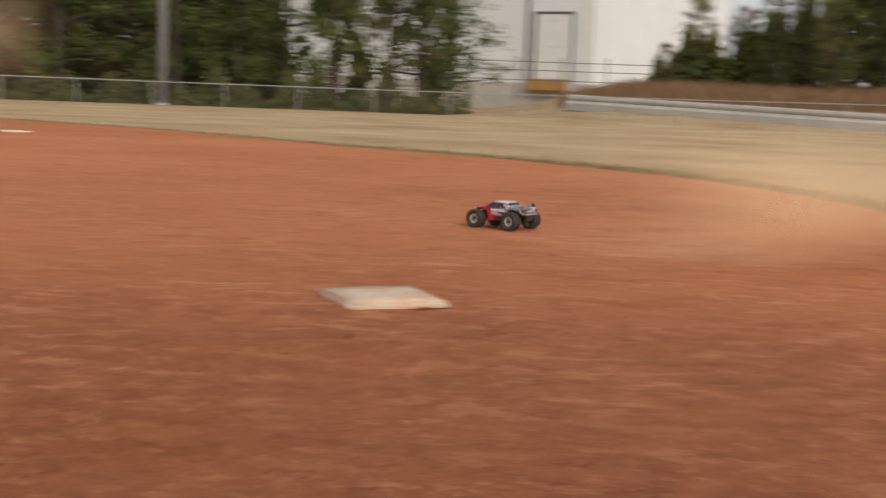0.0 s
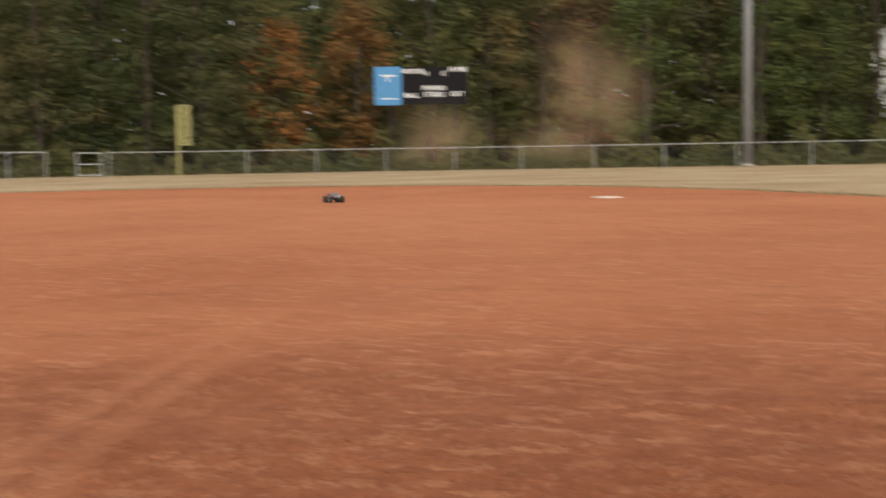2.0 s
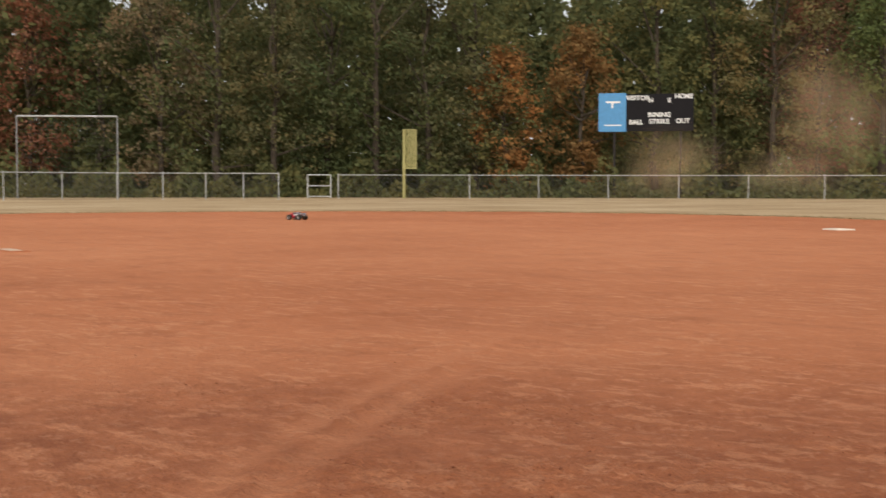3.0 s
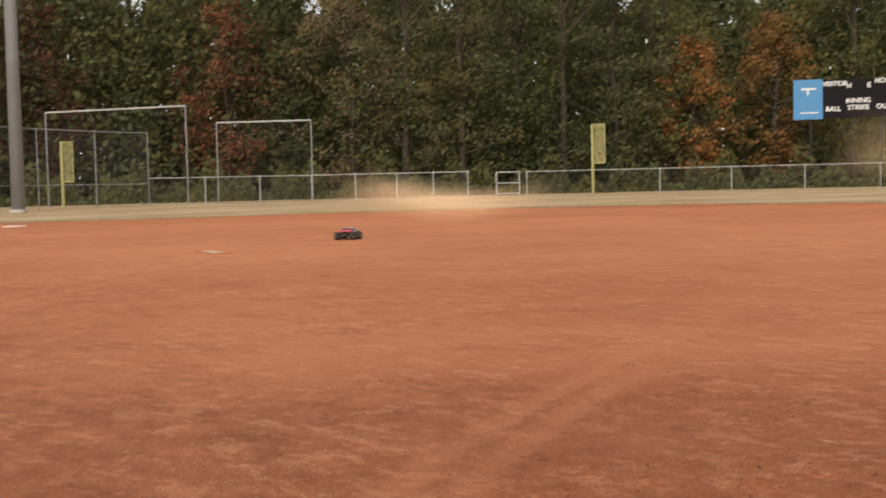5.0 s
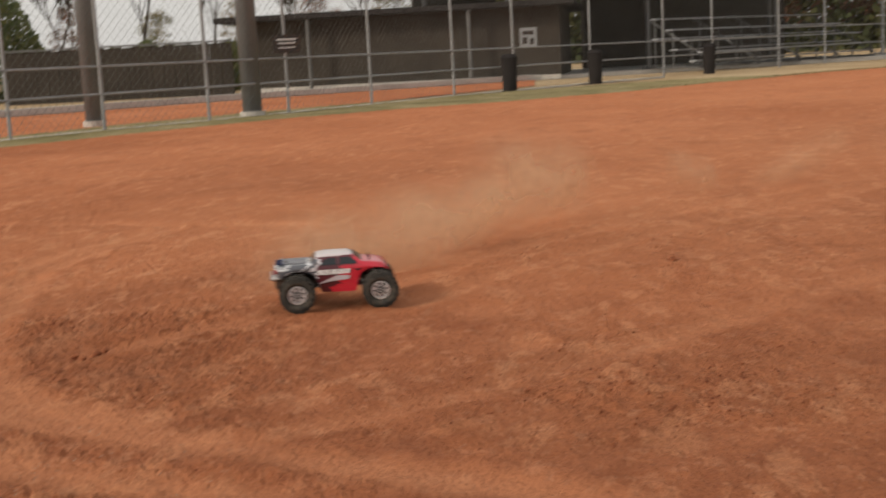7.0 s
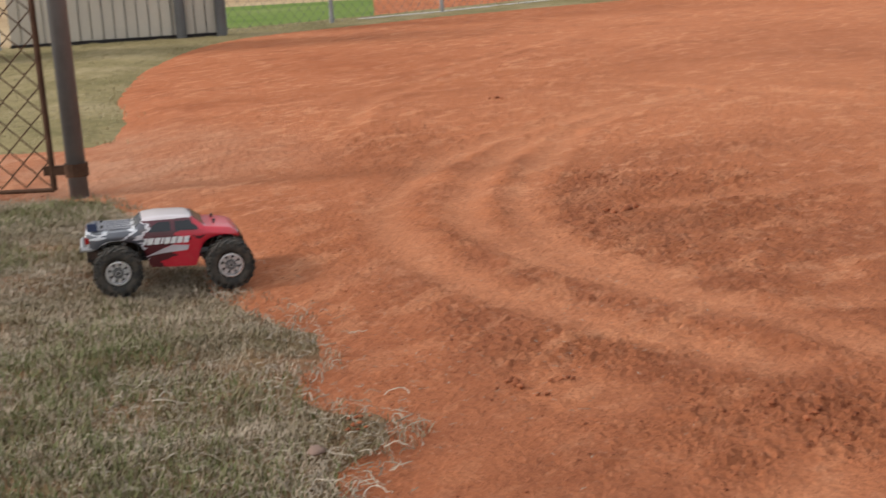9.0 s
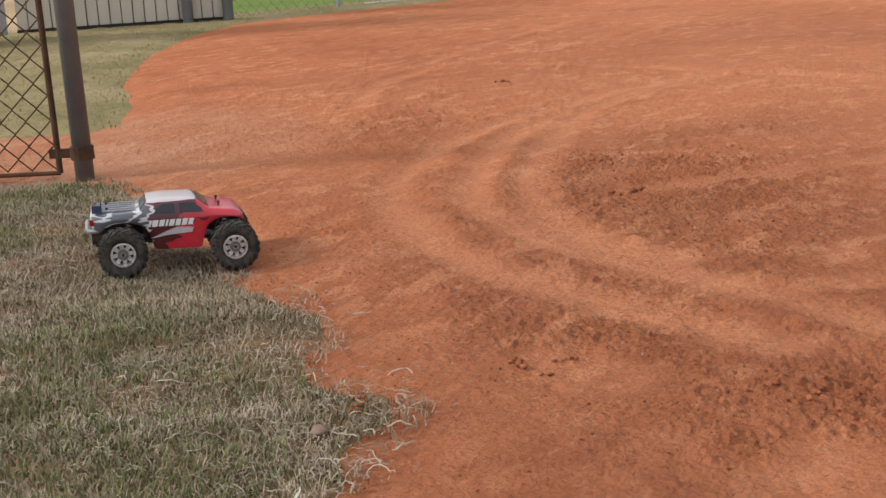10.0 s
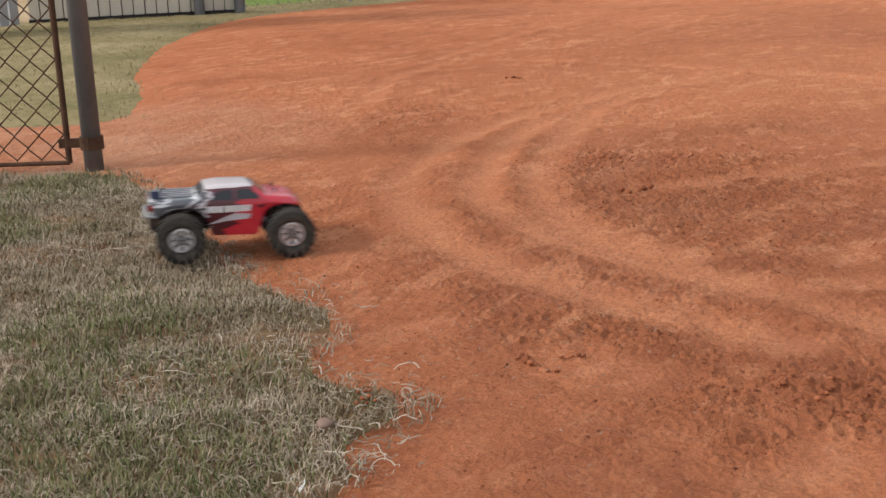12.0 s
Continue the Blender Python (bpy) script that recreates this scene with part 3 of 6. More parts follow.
def build_clods():
    rng = np.random.default_rng(11)
    x = np.concatenate([rng.uniform(-6.5, 2.5, 110000), rng.uniform(-3.9, -1.2, 26000)])
    y = np.concatenate([rng.uniform(-4, 6, 110000), rng.uniform(-1.7, 0.7, 26000)])
    c = cloddy(x, y)
    p = 0.07 + 0.75 * c ** 1.2 + 0.15 * np.clip(fbm(x * 1.4, y * 1.4, 3, 77) - 0.12, 0, 1)
    bearing = np.degrees(np.arctan2(x, y))
    for line in RUT_LINES:
        p *= 1 - 0.85 * np.exp(-(edge_distance(x, y, line) / 0.06) ** 2)
    p *= 1 - 0.85 * flat_spots(x, y)
    ok = (rng.uniform(0, 1, len(x)) < p) & inside(x, y, EDGE) & (np.hypot(x, y) > 0.9) & (bearing > -139) & (bearing < 24)
    x, y, c = x[ok], y[ok], c[ok]
    s = (0.0016 + 0.003 * rng.uniform(0, 1, len(x)) ** 2.4) * (0.85 + 0.4 * c) + 0.002 * (rng.uniform(0, 1, len(x)) > 0.996)
    z = np.maximum(relief(x, y), -0.015) + 0.018 - s * 0.05
    lumps("clay_clods", np.stack([x, y, z], 1), s, CLOD, rng, "loose dark red clay clods scattered on the infield", "clods")


def build_big_clods():
    """The few larger lumps and scuffs that stand out singly."""
    rng = np.random.default_rng(5)
    spots = [(-1.74, -0.77, 0.012), (-1.78, -0.71, 0.009), (-1.71, -0.72, 0.009), (-1.73, -0.3, 0.012), (-1.77, -0.38, 0.01), (-4.02, 0.56, 0.022), (-2.62, -0.47, 0.012), (-1.49, -0.9, 0.011), (-1.53, -0.93, 0.009),
             (-0.05, 4.15, 0.016), (-0.25, 3.6, 0.014), (0.2, 3.75, 0.012), (-5.2, -2.3, 0.02), (-3.0, -1.0, 0.02), (-6.4, 0.4, 0.018)]
    for x, y, s in spots:
        n = 5
        c = np.stack([x + rng.normal(0, s, n), y + rng.normal(0, s, n), np.full(n, 0.018 + float(relief(np.array([x]), np.array([y]))[0]) + s * 0.2)], 1)
        ob = lumps("clay_lump", c, s * rng.uniform(0.35, 0.75, n), CLOD, rng, "dark lump of turned clay on the infield", "clay lump")
        ob["kind"] = "thing"
        ob["group"] = "clay lumps"


def blades(name, x, y, z, height, width, lean, material, rng, label, category="grass", curl=0.5, least=0.2, flat=1.0):
    """Bent blades of three segments, joined as stuff."""
    n = len(x)
    q = rng.uniform(0, 2 * math.pi, n)
    l = lean * rng.uniform(least, 1.0, n)
    hgt = height * rng.uniform(0.45, 1.1, n)
    dx, dy = np.cos(q), np.sin(q)
    px, py = -dy, dx
    rows = []
    for k, (s, w) in enumerate(((0, 1.0), (0.5, 0.8), (1.0, 0.12))):
        out = hgt * l * s ** (1 + curl)
        up = hgt * np.sqrt(np.clip(1 - (l * s) ** 2, 0.05, 1)) * s * flat
        for sgn in (-1, 1):
            rows.append(np.stack([x + dx * out + sgn * px * width * w, y + dy * out + sgn * py * width * w, z + up], 1))
    v = np.stack(rows, 1).reshape(-1, 3)
    o = 6 * np.arange(n)[:, None]
    f = np.concatenate([o + np.array([[0, 1, 3, 2]]), o + np.array([[2, 3, 5, 4]])], 0)
    return tagged(mesh_ob(name, v, f.tolist(), material), label, category, kind="stuff")


def runners(name, pts, step, z, material, rng, label):
    """Dead stolons: thin ribbons that wander and curl, joined as stuff."""
    n, m = len(pts), 7
    q = rng.uniform(0, 2 * math.pi, n)
    bend = rng.normal(0, 0.45, n)
    x, y = pts[:, 0].copy(), pts[:, 1].copy()
    hgt = rng.uniform(0.0, 0.009, n)
    long = step * rng.uniform(0.35, 1.1, n)
    wide = rng.uniform(0.0004, 0.0009, n)
    rows = []
    for k in range(m):
        zz = z + hgt * np.sin(math.pi * k / (m - 1)) + rng.uniform(0, 0.004, n)
        for sgn in (-1, 1):
            rows.append(np.stack([x - np.sin(q) * wide * sgn, y + np.cos(q) * wide * sgn, zz + wide * sgn * 0.5], 1))
        x, y = x + np.cos(q) * long, y + np.sin(q) * long
        q = q + bend + rng.normal(0, 0.5, n)
    v = np.stack(rows, 1).reshape(-1, 3)
    o = 2 * m * np.arange(n)[:, None]
    f = np.concatenate([o + np.array([[2 * k, 2 * k + 1, 2 * k + 3, 2 * k + 2]]) for k in range(m - 1)], 0)
    return tagged(mesh_ob(name, v, f.tolist(), material), label, "grass", kind="stuff")


LAWN = [(-0.6, -0.75), (-1.2, -0.8), (-1.36, -0.87), (-1.52, -0.88), (-1.6, -1.1), (-1.86, -1.2), (-2.0, -1.46), (-2.16, -1.68), (-2.45, -1.95), (-2.72, -2.35), (-2.88, -2.62), (-2.76, -3.05), (-2.5, -3.7), (-1.5, -4.5), (0.3, -3.5)]
YARD = [(-3.9, -3.4), (-4.64, -3.95), (-5.4, -4.6), (-7.1, -5.7), (-9.3, -6.6), (-11.0, -6.1), (-13.0, -5.1), (-16.2, -3.2), (-18.0, -1.2), (-19.8, 1.4), (-24.5, 5.4), (-26.0, 4.2), (-23.0, -0.5), (-17.6, -5.0), (-11.4, -7.3), (-9.6, -8.4), (-7.0, -9.5), (-4.6, -7.5), (-3.5, -5.2), (-3.62, -4.0)]


def turf_height(x, y, line):
    """How high the turf's soil stands: low and ragged towards its edge, lumpy all over."""
    e = edge_distance(x, y, line + line[:1])
    z = np.where(inside(x, y, line), 0.003 + 0.014 * np.clip(e / 0.22, 0, 1), 0.003 - 0.3 * e) + 0.015 * fbm(x * 12, y * 12, 4, 4)
    return np.maximum(z, -0.009)


def build_lawns():
    for poly, step, lab in ((LAWN, 0.025, "patchy green and straw turf by the gate"), (YARD, 0.07, "thin pale green turf along the fence")):
        line = smooth_line(poly + poly[:1], 160)[:-1]
        p = np.array(line)
        gx, gy = np.meshgrid(np.arange(p[:, 0].min() - 0.3, p[:, 0].max() + 0.3, step), np.arange(p[:, 1].min() - 0.3, p[:, 1].max() + 0.3, step))
        k = (0.07, 6) if poly is LAWN else (0.22, 2.2)
        inner = inside(gx + k[0] * fbm(gx * k[1], gy * k[1], 3, 14), gy + k[0] * fbm(gx * k[1], gy * k[1], 3, 24), line)
        e = edge_distance(gx, gy, line + line[:1])
        keep = inner | (e < 0.3)
        z = turf_height(gx, gy, line)
        n, m = gx.shape
        idx = np.arange(n * m).reshape(n, m)
        k = keep.ravel()
        a, b, c, d = idx[:-1, :-1], idx[:-1, 1:], idx[1:, 1:], idx[1:, :-1]
        ok = k[a] & k[b] & k[c] & k[d]
        quads = np.stack([a[ok], b[ok], c[ok], d[ok]], 1)
        used = np.unique(quads)
        back = np.full(n * m, -1)
        back[used] = np.arange(len(used))
        v = np.stack([gx.ravel(), gy.ravel(), z.ravel()], 1)[used]
        tagged(mesh_ob("lawn", v, back[quads].tolist(), GREEN_TURF if poly is LAWN else YARD_TURF, smooth=True), lab, "lawn", kind="structure")
    rng = np.random.default_rng(21)
    line = smooth_line(LAWN + LAWN[:1], 130)[:-1]

    def turf(count, dens, spill, seed):
        x, y = rng.uniform(-3.2, -0.6, count), rng.uniform(-3.3, -0.75, count)
        e = edge_distance(x, y, line + line[:1])
        near = (np.hypot(x, y) < 4.1) & (x < -0.6) & (np.degrees(np.arctan2(x, y)) > -142)
        inner = inside(x, y, line)
        ok = (inner | (e < spill)) & near & (rng.uniform(0, 1, len(x)) < dens(x, y) * np.where(inner, np.clip(0.4 + e / 0.25, 0, 1), np.clip(0.5 - e / (spill * 1.6), 0, 1) * (fbm(x * 8, y * 8, 3, seed) > -0.05)))
        return x[ok], y[ok]
    x, y = turf(330000, lambda x, y: np.clip(0.75 + 0.8 * fbm(x * 5, y * 5, 3, 3), 0.4, 1), 0.1, 8)
    blades("grass", x, y, np.maximum(turf_height(x, y, line), 0.006) - 0.002, 0.024, 0.0011, 1.0, BLADE, rng, "short green and straw-coloured grass by the gate", least=0.45)
    x, y = turf(150000, lambda x, y: np.clip(2.2 * fbm(x * 3.2, y * 3.2, 4, 37) + 0.08, 0, 0.72), 0.04, 12)
    blades("grass_tufts", x, y, np.maximum(turf_height(x, y, line), 0.006) - 0.002, 0.03, 0.0011, 0.9, TUFT, rng, "tufts of greener grass among the dry turf", least=0.2)
    # dead, pale runners: curled along the ragged edge and in drifts on the turf
    k = rng.integers(0, len(line), 1100)
    edge_pts = np.array(line)[k] + rng.normal(0, 0.045, (1100, 2))
    inner_pts = np.stack(turf(26000, lambda x, y: np.clip(2.4 * fbm(x * 4, y * 4, 3, 29) + 0.1, 0.06, 0.8), 0.02, 8), 1)
    pts = np.concatenate([edge_pts, inner_pts])
    pts = pts[(np.hypot(pts[:, 0], pts[:, 1]) < 3.6) & (pts[:, 0] < -0.9) & (np.degrees(np.arctan2(pts[:, 0], pts[:, 1])) > -142)]
    runners("dead_grass", pts, 0.0085, np.maximum(turf_height(pts[:, 0], pts[:, 1], line), 0.008) + 0.004, STRAW, rng, "pale dead grass runners lying curled on the turf")
    # bits of straw blown onto the clay
    pts = np.stack([rng.normal(-1.8, 0.28, 300), rng.normal(-0.92, 0.22, 300)], 1)
    pts = pts[~inside(pts[:, 0], pts[:, 1], line)]
    blades("straw_bits", pts[:, 0], pts[:, 1], np.full(len(pts), 0.022), 0.014, 0.0009, 1.0, STRAW, rng, "bits of pale straw blown onto the clay", "straw", least=0.95, flat=0.15)
    line = smooth_line(YARD + YARD[:1], 160)[:-1]
    x, y = rng.uniform(-12, -3.4, 80000), rng.uniform(-9.5, -3.2, 80000)
    e = edge_distance(x, y, line + line[:1])
    ok = (rng.uniform(0, 1, len(x)) < np.where(inside(x, y, line), np.clip(0.3 + e / 0.5, 0, 0.8), np.clip(0.3 - e / 0.4, 0, 1) * (fbm(x * 4, y * 4, 3, 18) > 0.1)))
    x, y = x[ok], y[ok]
    blades("grass", x, y, np.full(len(x), 0.008), 0.026, 0.002, 1.0, YARD_BLADE, rng, "thin grass behind the open gate")



def build_turf_lip():
    """The ragged dark lip where the outfield turf meets the clay."""
    rng = np.random.default_rng(44)
    pts = np.array(EDGE)
    far = np.hypot(pts[:, 0], pts[:, 1]) > 8.5
    pts = pts[far & (pts[:, 1] > 2.5)]
    k = rng.integers(0, len(pts), 19000)
    nxt = pts[(k + 1) % len(pts)]
    ok = np.hypot(*(nxt - pts[k]).T) < 1.0
    p = (pts[k] + (nxt - pts[k]) * rng.uniform(0, 1, (len(k), 1)))[ok]
    out = p / np.hypot(p[:, :1], p[:, 1:])
    p = p + out * np.abs(rng.normal(0, 0.5, (len(p), 1))) + rng.normal(0, 0.06, p.shape)
    blades("turf_lip", p[:, 0], p[:, 1], np.full(len(p), -0.01), 0.05, 0.011, 1.0, LIP, rng, "ragged brown-green lip of the outfield turf", least=0.4)


# ---- the bases ----
def build_base(x, y, turn, label, canvas):
    b = thing("base", pose(x, y, 0.004, 0, 0, turn), label, "base", "bases of the diamond")
    bm = boxed(-0.178, 0.178, -0.178, 0.178, 0.0, 0.032, bevel=0.01)
    bmesh.ops.subdivide_edges(bm, edges=bm.edges, cuts=3, use_grid_fill=True)
    for v in bm.verts:
        v.co.z += 0.004 * noise.noise(v.co * 9) + (0.004 * max(0, 1 - (v.co.x ** 2 + v.co.y ** 2) / 0.05) if v.co.z > 0.02 else 0)
        v.co.x += 0.004 * noise.noise(v.co * 7 + Vector((3, 1, 0)))
    part("cover", bm, canvas, b, smooth=True)
    part("bottom_rim", boxed(-0.181, 0.181, -0.181, 0.181, -0.004, 0.014, bevel=0.005), BLACK, b, "dark rubber bottom rim")


def build_pitching_plate():
    p = thing("pitching_plate", pose(-11.2, 7.9, 0.012, 0, 0, 160), "dusty white pitching plate set flush in the clay", "plate")
    part("slab", boxed(-0.24, 0.24, -0.07, 0.07, -0.01, 0.016, bevel=0.008), BASE_WHITE, p)
    part("dirt_skirt", boxed(-0.34, 0.34, -0.12, 0.12, -0.02, 0.012, bevel=0.01), DIRT, p, "packed clay round the plate")


# ---- fences ----
def fence(name, posts, height, label, pitch=0.12, wire_r=0.0022, mid=(), post_r=0.026, rail_r=0.02, group="", bottom=False, steel=None):
    """A chain-link fence on the given post feet."""
    steel = steel or GALV
    x0, y0 = posts[0]
    f = thing(name, pose(x0, y0, 0), label, "fence", group)
    pts = [(x - x0, y - y0) for x, y in posts]
    for x, y in pts:
        bm = tubed((x, y, -0.02), (x, y, height + 0.03), post_r, sides=8)
        bmesh.ops.create_uvsphere(bm, u_segments=8, v_segments=4, radius=post_r * 1.25, matrix=Matrix.Translation((x, y, height + 0.03)))
        part("post", bm, steel, f)
    segs = []
    for (xa, ya), (xb, yb) in zip(pts, pts[1:]):
        part("top_rail", tubed((xa, ya, height), (xb, yb, height), rail_r, sides=6), steel, f)
        for z in mid:
            part("mid_rail", tubed((xa, ya, z), (xb, yb, z), rail_r * 0.9, sides=6), steel, f)
        if bottom:
            part("bottom_rail", tubed((xa, ya, 0.06), (xb, yb, 0.06), rail_r * 0.9, sides=6), steel, f)
        length = math.hypot(xb - xa, yb - ya)
        n = max(1, int(length / pitch))
        run = height / length
        for k in range(-int(height / pitch), n + 1):
            for s in (0, 1):
                u0, u1 = k * pitch / length, k * pitch / length + run
                z0, z1 = 0.02, height
                if u0 < 0:
                    z0, u0 = 0.02 + (0 - u0) / run * height, 0
                if u1 > 1:
                    z1, u1 = height - (u1 - 1) / run * height, 1
                if u1 - u0 < 1e-3 or z1 <= z0:
                    continue
                if s:
                    u0, u1 = 1 - u0, 1 - u1
                segs.append(((xa + (xb - xa) * u0, ya + (yb - ya) * u0, z0), (xa + (xb - xa) * u1, ya + (yb - ya) * u1, z1)))
    wires("chain_link", segs, wire_r, WIRE, f, kind="stuff")
    return f


def build_fences():
    az = [(-40.7, 66.5), (-37.75, 67), (-34.8, 67), (-31.7, 67.2), (-28.6, 67.5), (-25.5, 67.8), (-22.5, 68), (-19.3, 68.3), (-16.2, 68.4), (-13.05, 68.5), (-9.9, 68.3), (-6.7, 68),
          (-3.3, 67.4), (0.1, 66.3), (3.45, 64.3), (6.9, 62), (10.4, 59.8), (13.87, 57.2), (17.35, 54.6), (21.2, 52), (25.5, 49.5), (30, 47)]
    fence("outfield_fence", [at(a, d)[:2] for a, d in az], 1.22, "low galvanised chain-link outfield fence with top rail", 0.16, 0.0035)
    az = [(-43.35, 61), (-44.9, 61), (-46.55, 61), (-48.4, 61), (-50.35, 61), (-52.65, 60), (-55.05, 59.3), (-57.48, 58.3)]
    low = [at(a, d)[:2] for a, d in az]
    fence("side_fence", low, 1.24, "low chain-link fence between the fields", 0.16, 0.0035)
    tall = [low[-1], at(-59.7, 56)[:2], at(-62.1, 53.3)[:2], at(-65.0, 49.5)[:2], at(-68.0, 45.8)[:2], at(-70.6, 42.5)[:2], at(-73.15, 39.2)[:2], at(-75.5, 36.4)[:2], at(-77.4, 34.2)[:2]]
    fence("tall_fence", tall, 3.25, "tall chain-link fence along the third base side", 0.2, 0.0032, mid=(1.0,), steel=GALV_MID)
    back = [tall[-1], at(-80.2, 31)[:2], at(-82.3, 29)[:2], at(-85.5, 26.6)[:2], at(-88.9, 24.2)[:2], at(-91.6, 22.6)[:2], at(-95.3, 20.4)[:2], at(-99.0, 18.7)[:2], at(-102.5, 17.5)[:2], at(-107.0, 16.4)[:2], at(-110.9, 15.45)[:2], at(-116.0, 13.9)[:2], at(-120.9, 12.9)[:2], at(-125.6, 12.1)[:2]]
    fence("backstop_fence", back, 2.5, "tall chain-link backstop fence with two rails", 0.12, 0.0022, mid=(0.8, 0.46), post_r=0.023, rail_r=0.017, steel=GALV_MID)
    line = [at(-119.5, 13.35)[:2]] + [(x, y) for x, y in back[2:12]][::-1]
    x0, y0 = line[0]
    m = thing("mow_strip", pose(x0, y0, 0), "narrow pale concrete mow strip under the backstop fence", "kerb")
    for (xa, ya), (xb, yb) in zip(line, line[1:]):
        bm = boxed(0, math.hypot(xb - xa, yb - ya), -0.02, 0.12, -0.01, 0.022, bevel=0.004)
        bmesh.ops.transform(bm, matrix=Matrix.Translation((xa - x0, ya - y0, 0)) @ Matrix.Rotation(math.atan2(yb - ya, xb - xa), 4, "Z"), verts=bm.verts)
        part("strip_length", bm, CONCRETE, m)


def build_forked_gate():
    """The small gate in the outfield corner: a pipe frame with a cross bar."""
    x, y = at(-41.55, 66.8)[:2]
    g = thing("field_gate", pose(x, y, 0, 0, 0, 42), "galvanised pipe gate standing beside the outfield fence", "gate")
    for u in (-0.6, 0.6):
        part("post", tubed((u, 0, 0), (u, 0, 1.25), 0.035), GALV, g)
    for z in (0.1, 0.65, 1.22):
        part("cross_bar", tubed((-0.6, 0, z), (0.6, 0, z), 0.028), GALV, g)


# ---- poles, boards, frames ----
def foul_pole(az, d, foot, height, wide, label):
    x, y, _ = at(az, d)
    p = thing("foul_pole", pose(x, y, 0, 0, 0, -az), label, "foul pole")
    part("pole", tubed((0, 0, 0), (0, 0, height), 0.07, sides=12), YELLOW, p)
    part("screen_frame", box(box(boxed(0.08, wide, -0.02, 0.02, height - 0.05, height), 0.08, wide, -0.02, 0.02, foot, foot + 0.05), wide - 0.05, wide, -0.02, 0.02, foot + 0.05, height - 0.05), YELLOW, p)
    segs = [((0.08 + k * 0.06, 0, foot + 0.03), (0.08 + k * 0.06, 0, height - 0.03)) for k in range(1, int((wide - 0.1) / 0.06))]
    segs += [((0.07, 0, z), (wide - 0.03, 0, z)) for z in np.arange(foot + 0.06, height - 0.05, 0.06)]
    wires("screen_mesh", segs, 0.014, YELLOW, p, kind="stuff")


def light_pole(az, d, r, label):
    x, y, _ = at(az, d)
    p = thing("light_pole", pose(x, y, 0), label, "light pole")
    part("shaft", tubed((0, 0, -0.05), (0, 0, 20), r, r * 0.62, 16), POLE_STEEL, p, smooth=True)
    part("base_plate", tubed((0, 0, 0), (0, 0, 0.12), r * 1.25, sides=16), CONCRETE, p)
    part("cross_arm", boxed(-2, 2, -0.08, 0.08, 19.4, 19.6), POLE_STEEL, p)
    for k in range(4):
        part("floodlight", tubed((-1.6 + 1.06 * k, 0.1, 19.9), (-1.6 + 1.06 * k, 0.55, 19.6), 0.2, 0.34, 12), GALV, p)


def words(text, x, z, size, parent, material, y=-0.12):
    """Flat raised lettering on a board."""
    c = bpy.data.curves.new("lettering", "FONT")
    c.body, c.size, c.extrude, c.align_x = text, size, 0.01, "CENTER"
    c.offset = 0.008 * size / 0.3
    ob = new("lettering", c)
    ob.data.materials.append(material)
    ob.matrix_basis = pose(x, y, z, 90, 0, 0)
    ob.parent = parent
    return ob


def build_scoreboard():
    x, y, _ = at(-28.4, 73)
    x2, y2, _ = at(-25.0, 73)
    turn = math.degrees(math.atan2(y2 - y, x2 - x))
    x1, y1, _ = at(-29.05, 73)
    b = thing("scoreboard", pose(x1, y1, 0, 0, 0, turn), "black scoreboard with a blue end panel and white words, on posts", "scoreboard")
    part("panel", boxed(1.55, 5.3, -0.1, 0.15, 3.75, 5.85, bevel=0.02), BOARD_BLACK, b)
    blue = part("end_panel", boxed(0.0, 1.55, -0.11, 0.15, 3.72, 5.9, bevel=0.02), BOARD_BLUE, b, "sky-blue end panel")
    part("emblem_bar", boxed(0.42, 1.2, -0.125, -0.11, 5.34, 5.44), WHITE_PAINT, blue, "white bar of the emblem")
    part("emblem_stem", boxed(0.72, 0.82, -0.125, -0.11, 5.06, 5.335), WHITE_PAINT, blue, "white stem of the emblem")
    part("writing_bar", boxed(0.35, 1.3, -0.125, -0.11, 4.06, 4.12), WHITE_PAINT, blue, "white bar of unreadable writing")
    for t, u, z in (("VISITOR", 2.2, 5.5), ("H", 2.92, 5.36), ("E", 3.95, 5.36), ("HOME", 4.75, 5.58), ("INNING", 3.4, 4.55), ("STRIKE", 3.4, 4.18), ("BALL", 2.1, 4.14), ("OUT", 4.7, 4.2)):
        words(t, u, z, 0.36, b, WHITE_PAINT)
    for u in (0.9, 4.6):
        part("post", boxed(u - 0.06, u + 0.06, -0.02, 0.12, 0, 3.72), ROOF_DARK, b)


def soccer_frame(az0, az1, d, el0, el1, label):
    x0, y0, _ = at(az0, d)
    x1, y1, _ = at(az1, d)
    h0, h1 = 0.69 + d * math.tan(radians(el0)), 0.69 + d * math.tan(radians(el1))
    f = thing("goal_net", pose(x0, y0, 0), label, "net", "netted pipe frames behind the field")
    dx, dy = x1 - x0, y1 - y0
    part("post", tubed((0, 0, 0), (0, 0, h0), 0.035), GALV_MID, f)
    part("post", tubed((dx, dy, 0), (dx, dy, h1), 0.035), GALV_MID, f)
    part("cross_bar", tubed((0, 0, h0), (dx, dy, h1), 0.045), GALV, f)
    segs = []
    n = int(math.hypot(dx, dy) / 0.2)
    for k in range(n):
        u = k / n
        segs.append(((dx * u, dy * u, 0.05), (dx * u, dy * u, h0 + (h1 - h0) * u)))
    for z in np.arange(0.2, h0, 0.2):
        segs.append(((0, 0, z), (dx, dy, z * h1 / h0)))
    wires("netting", segs, 0.003, WIRE, f, kind="stuff")


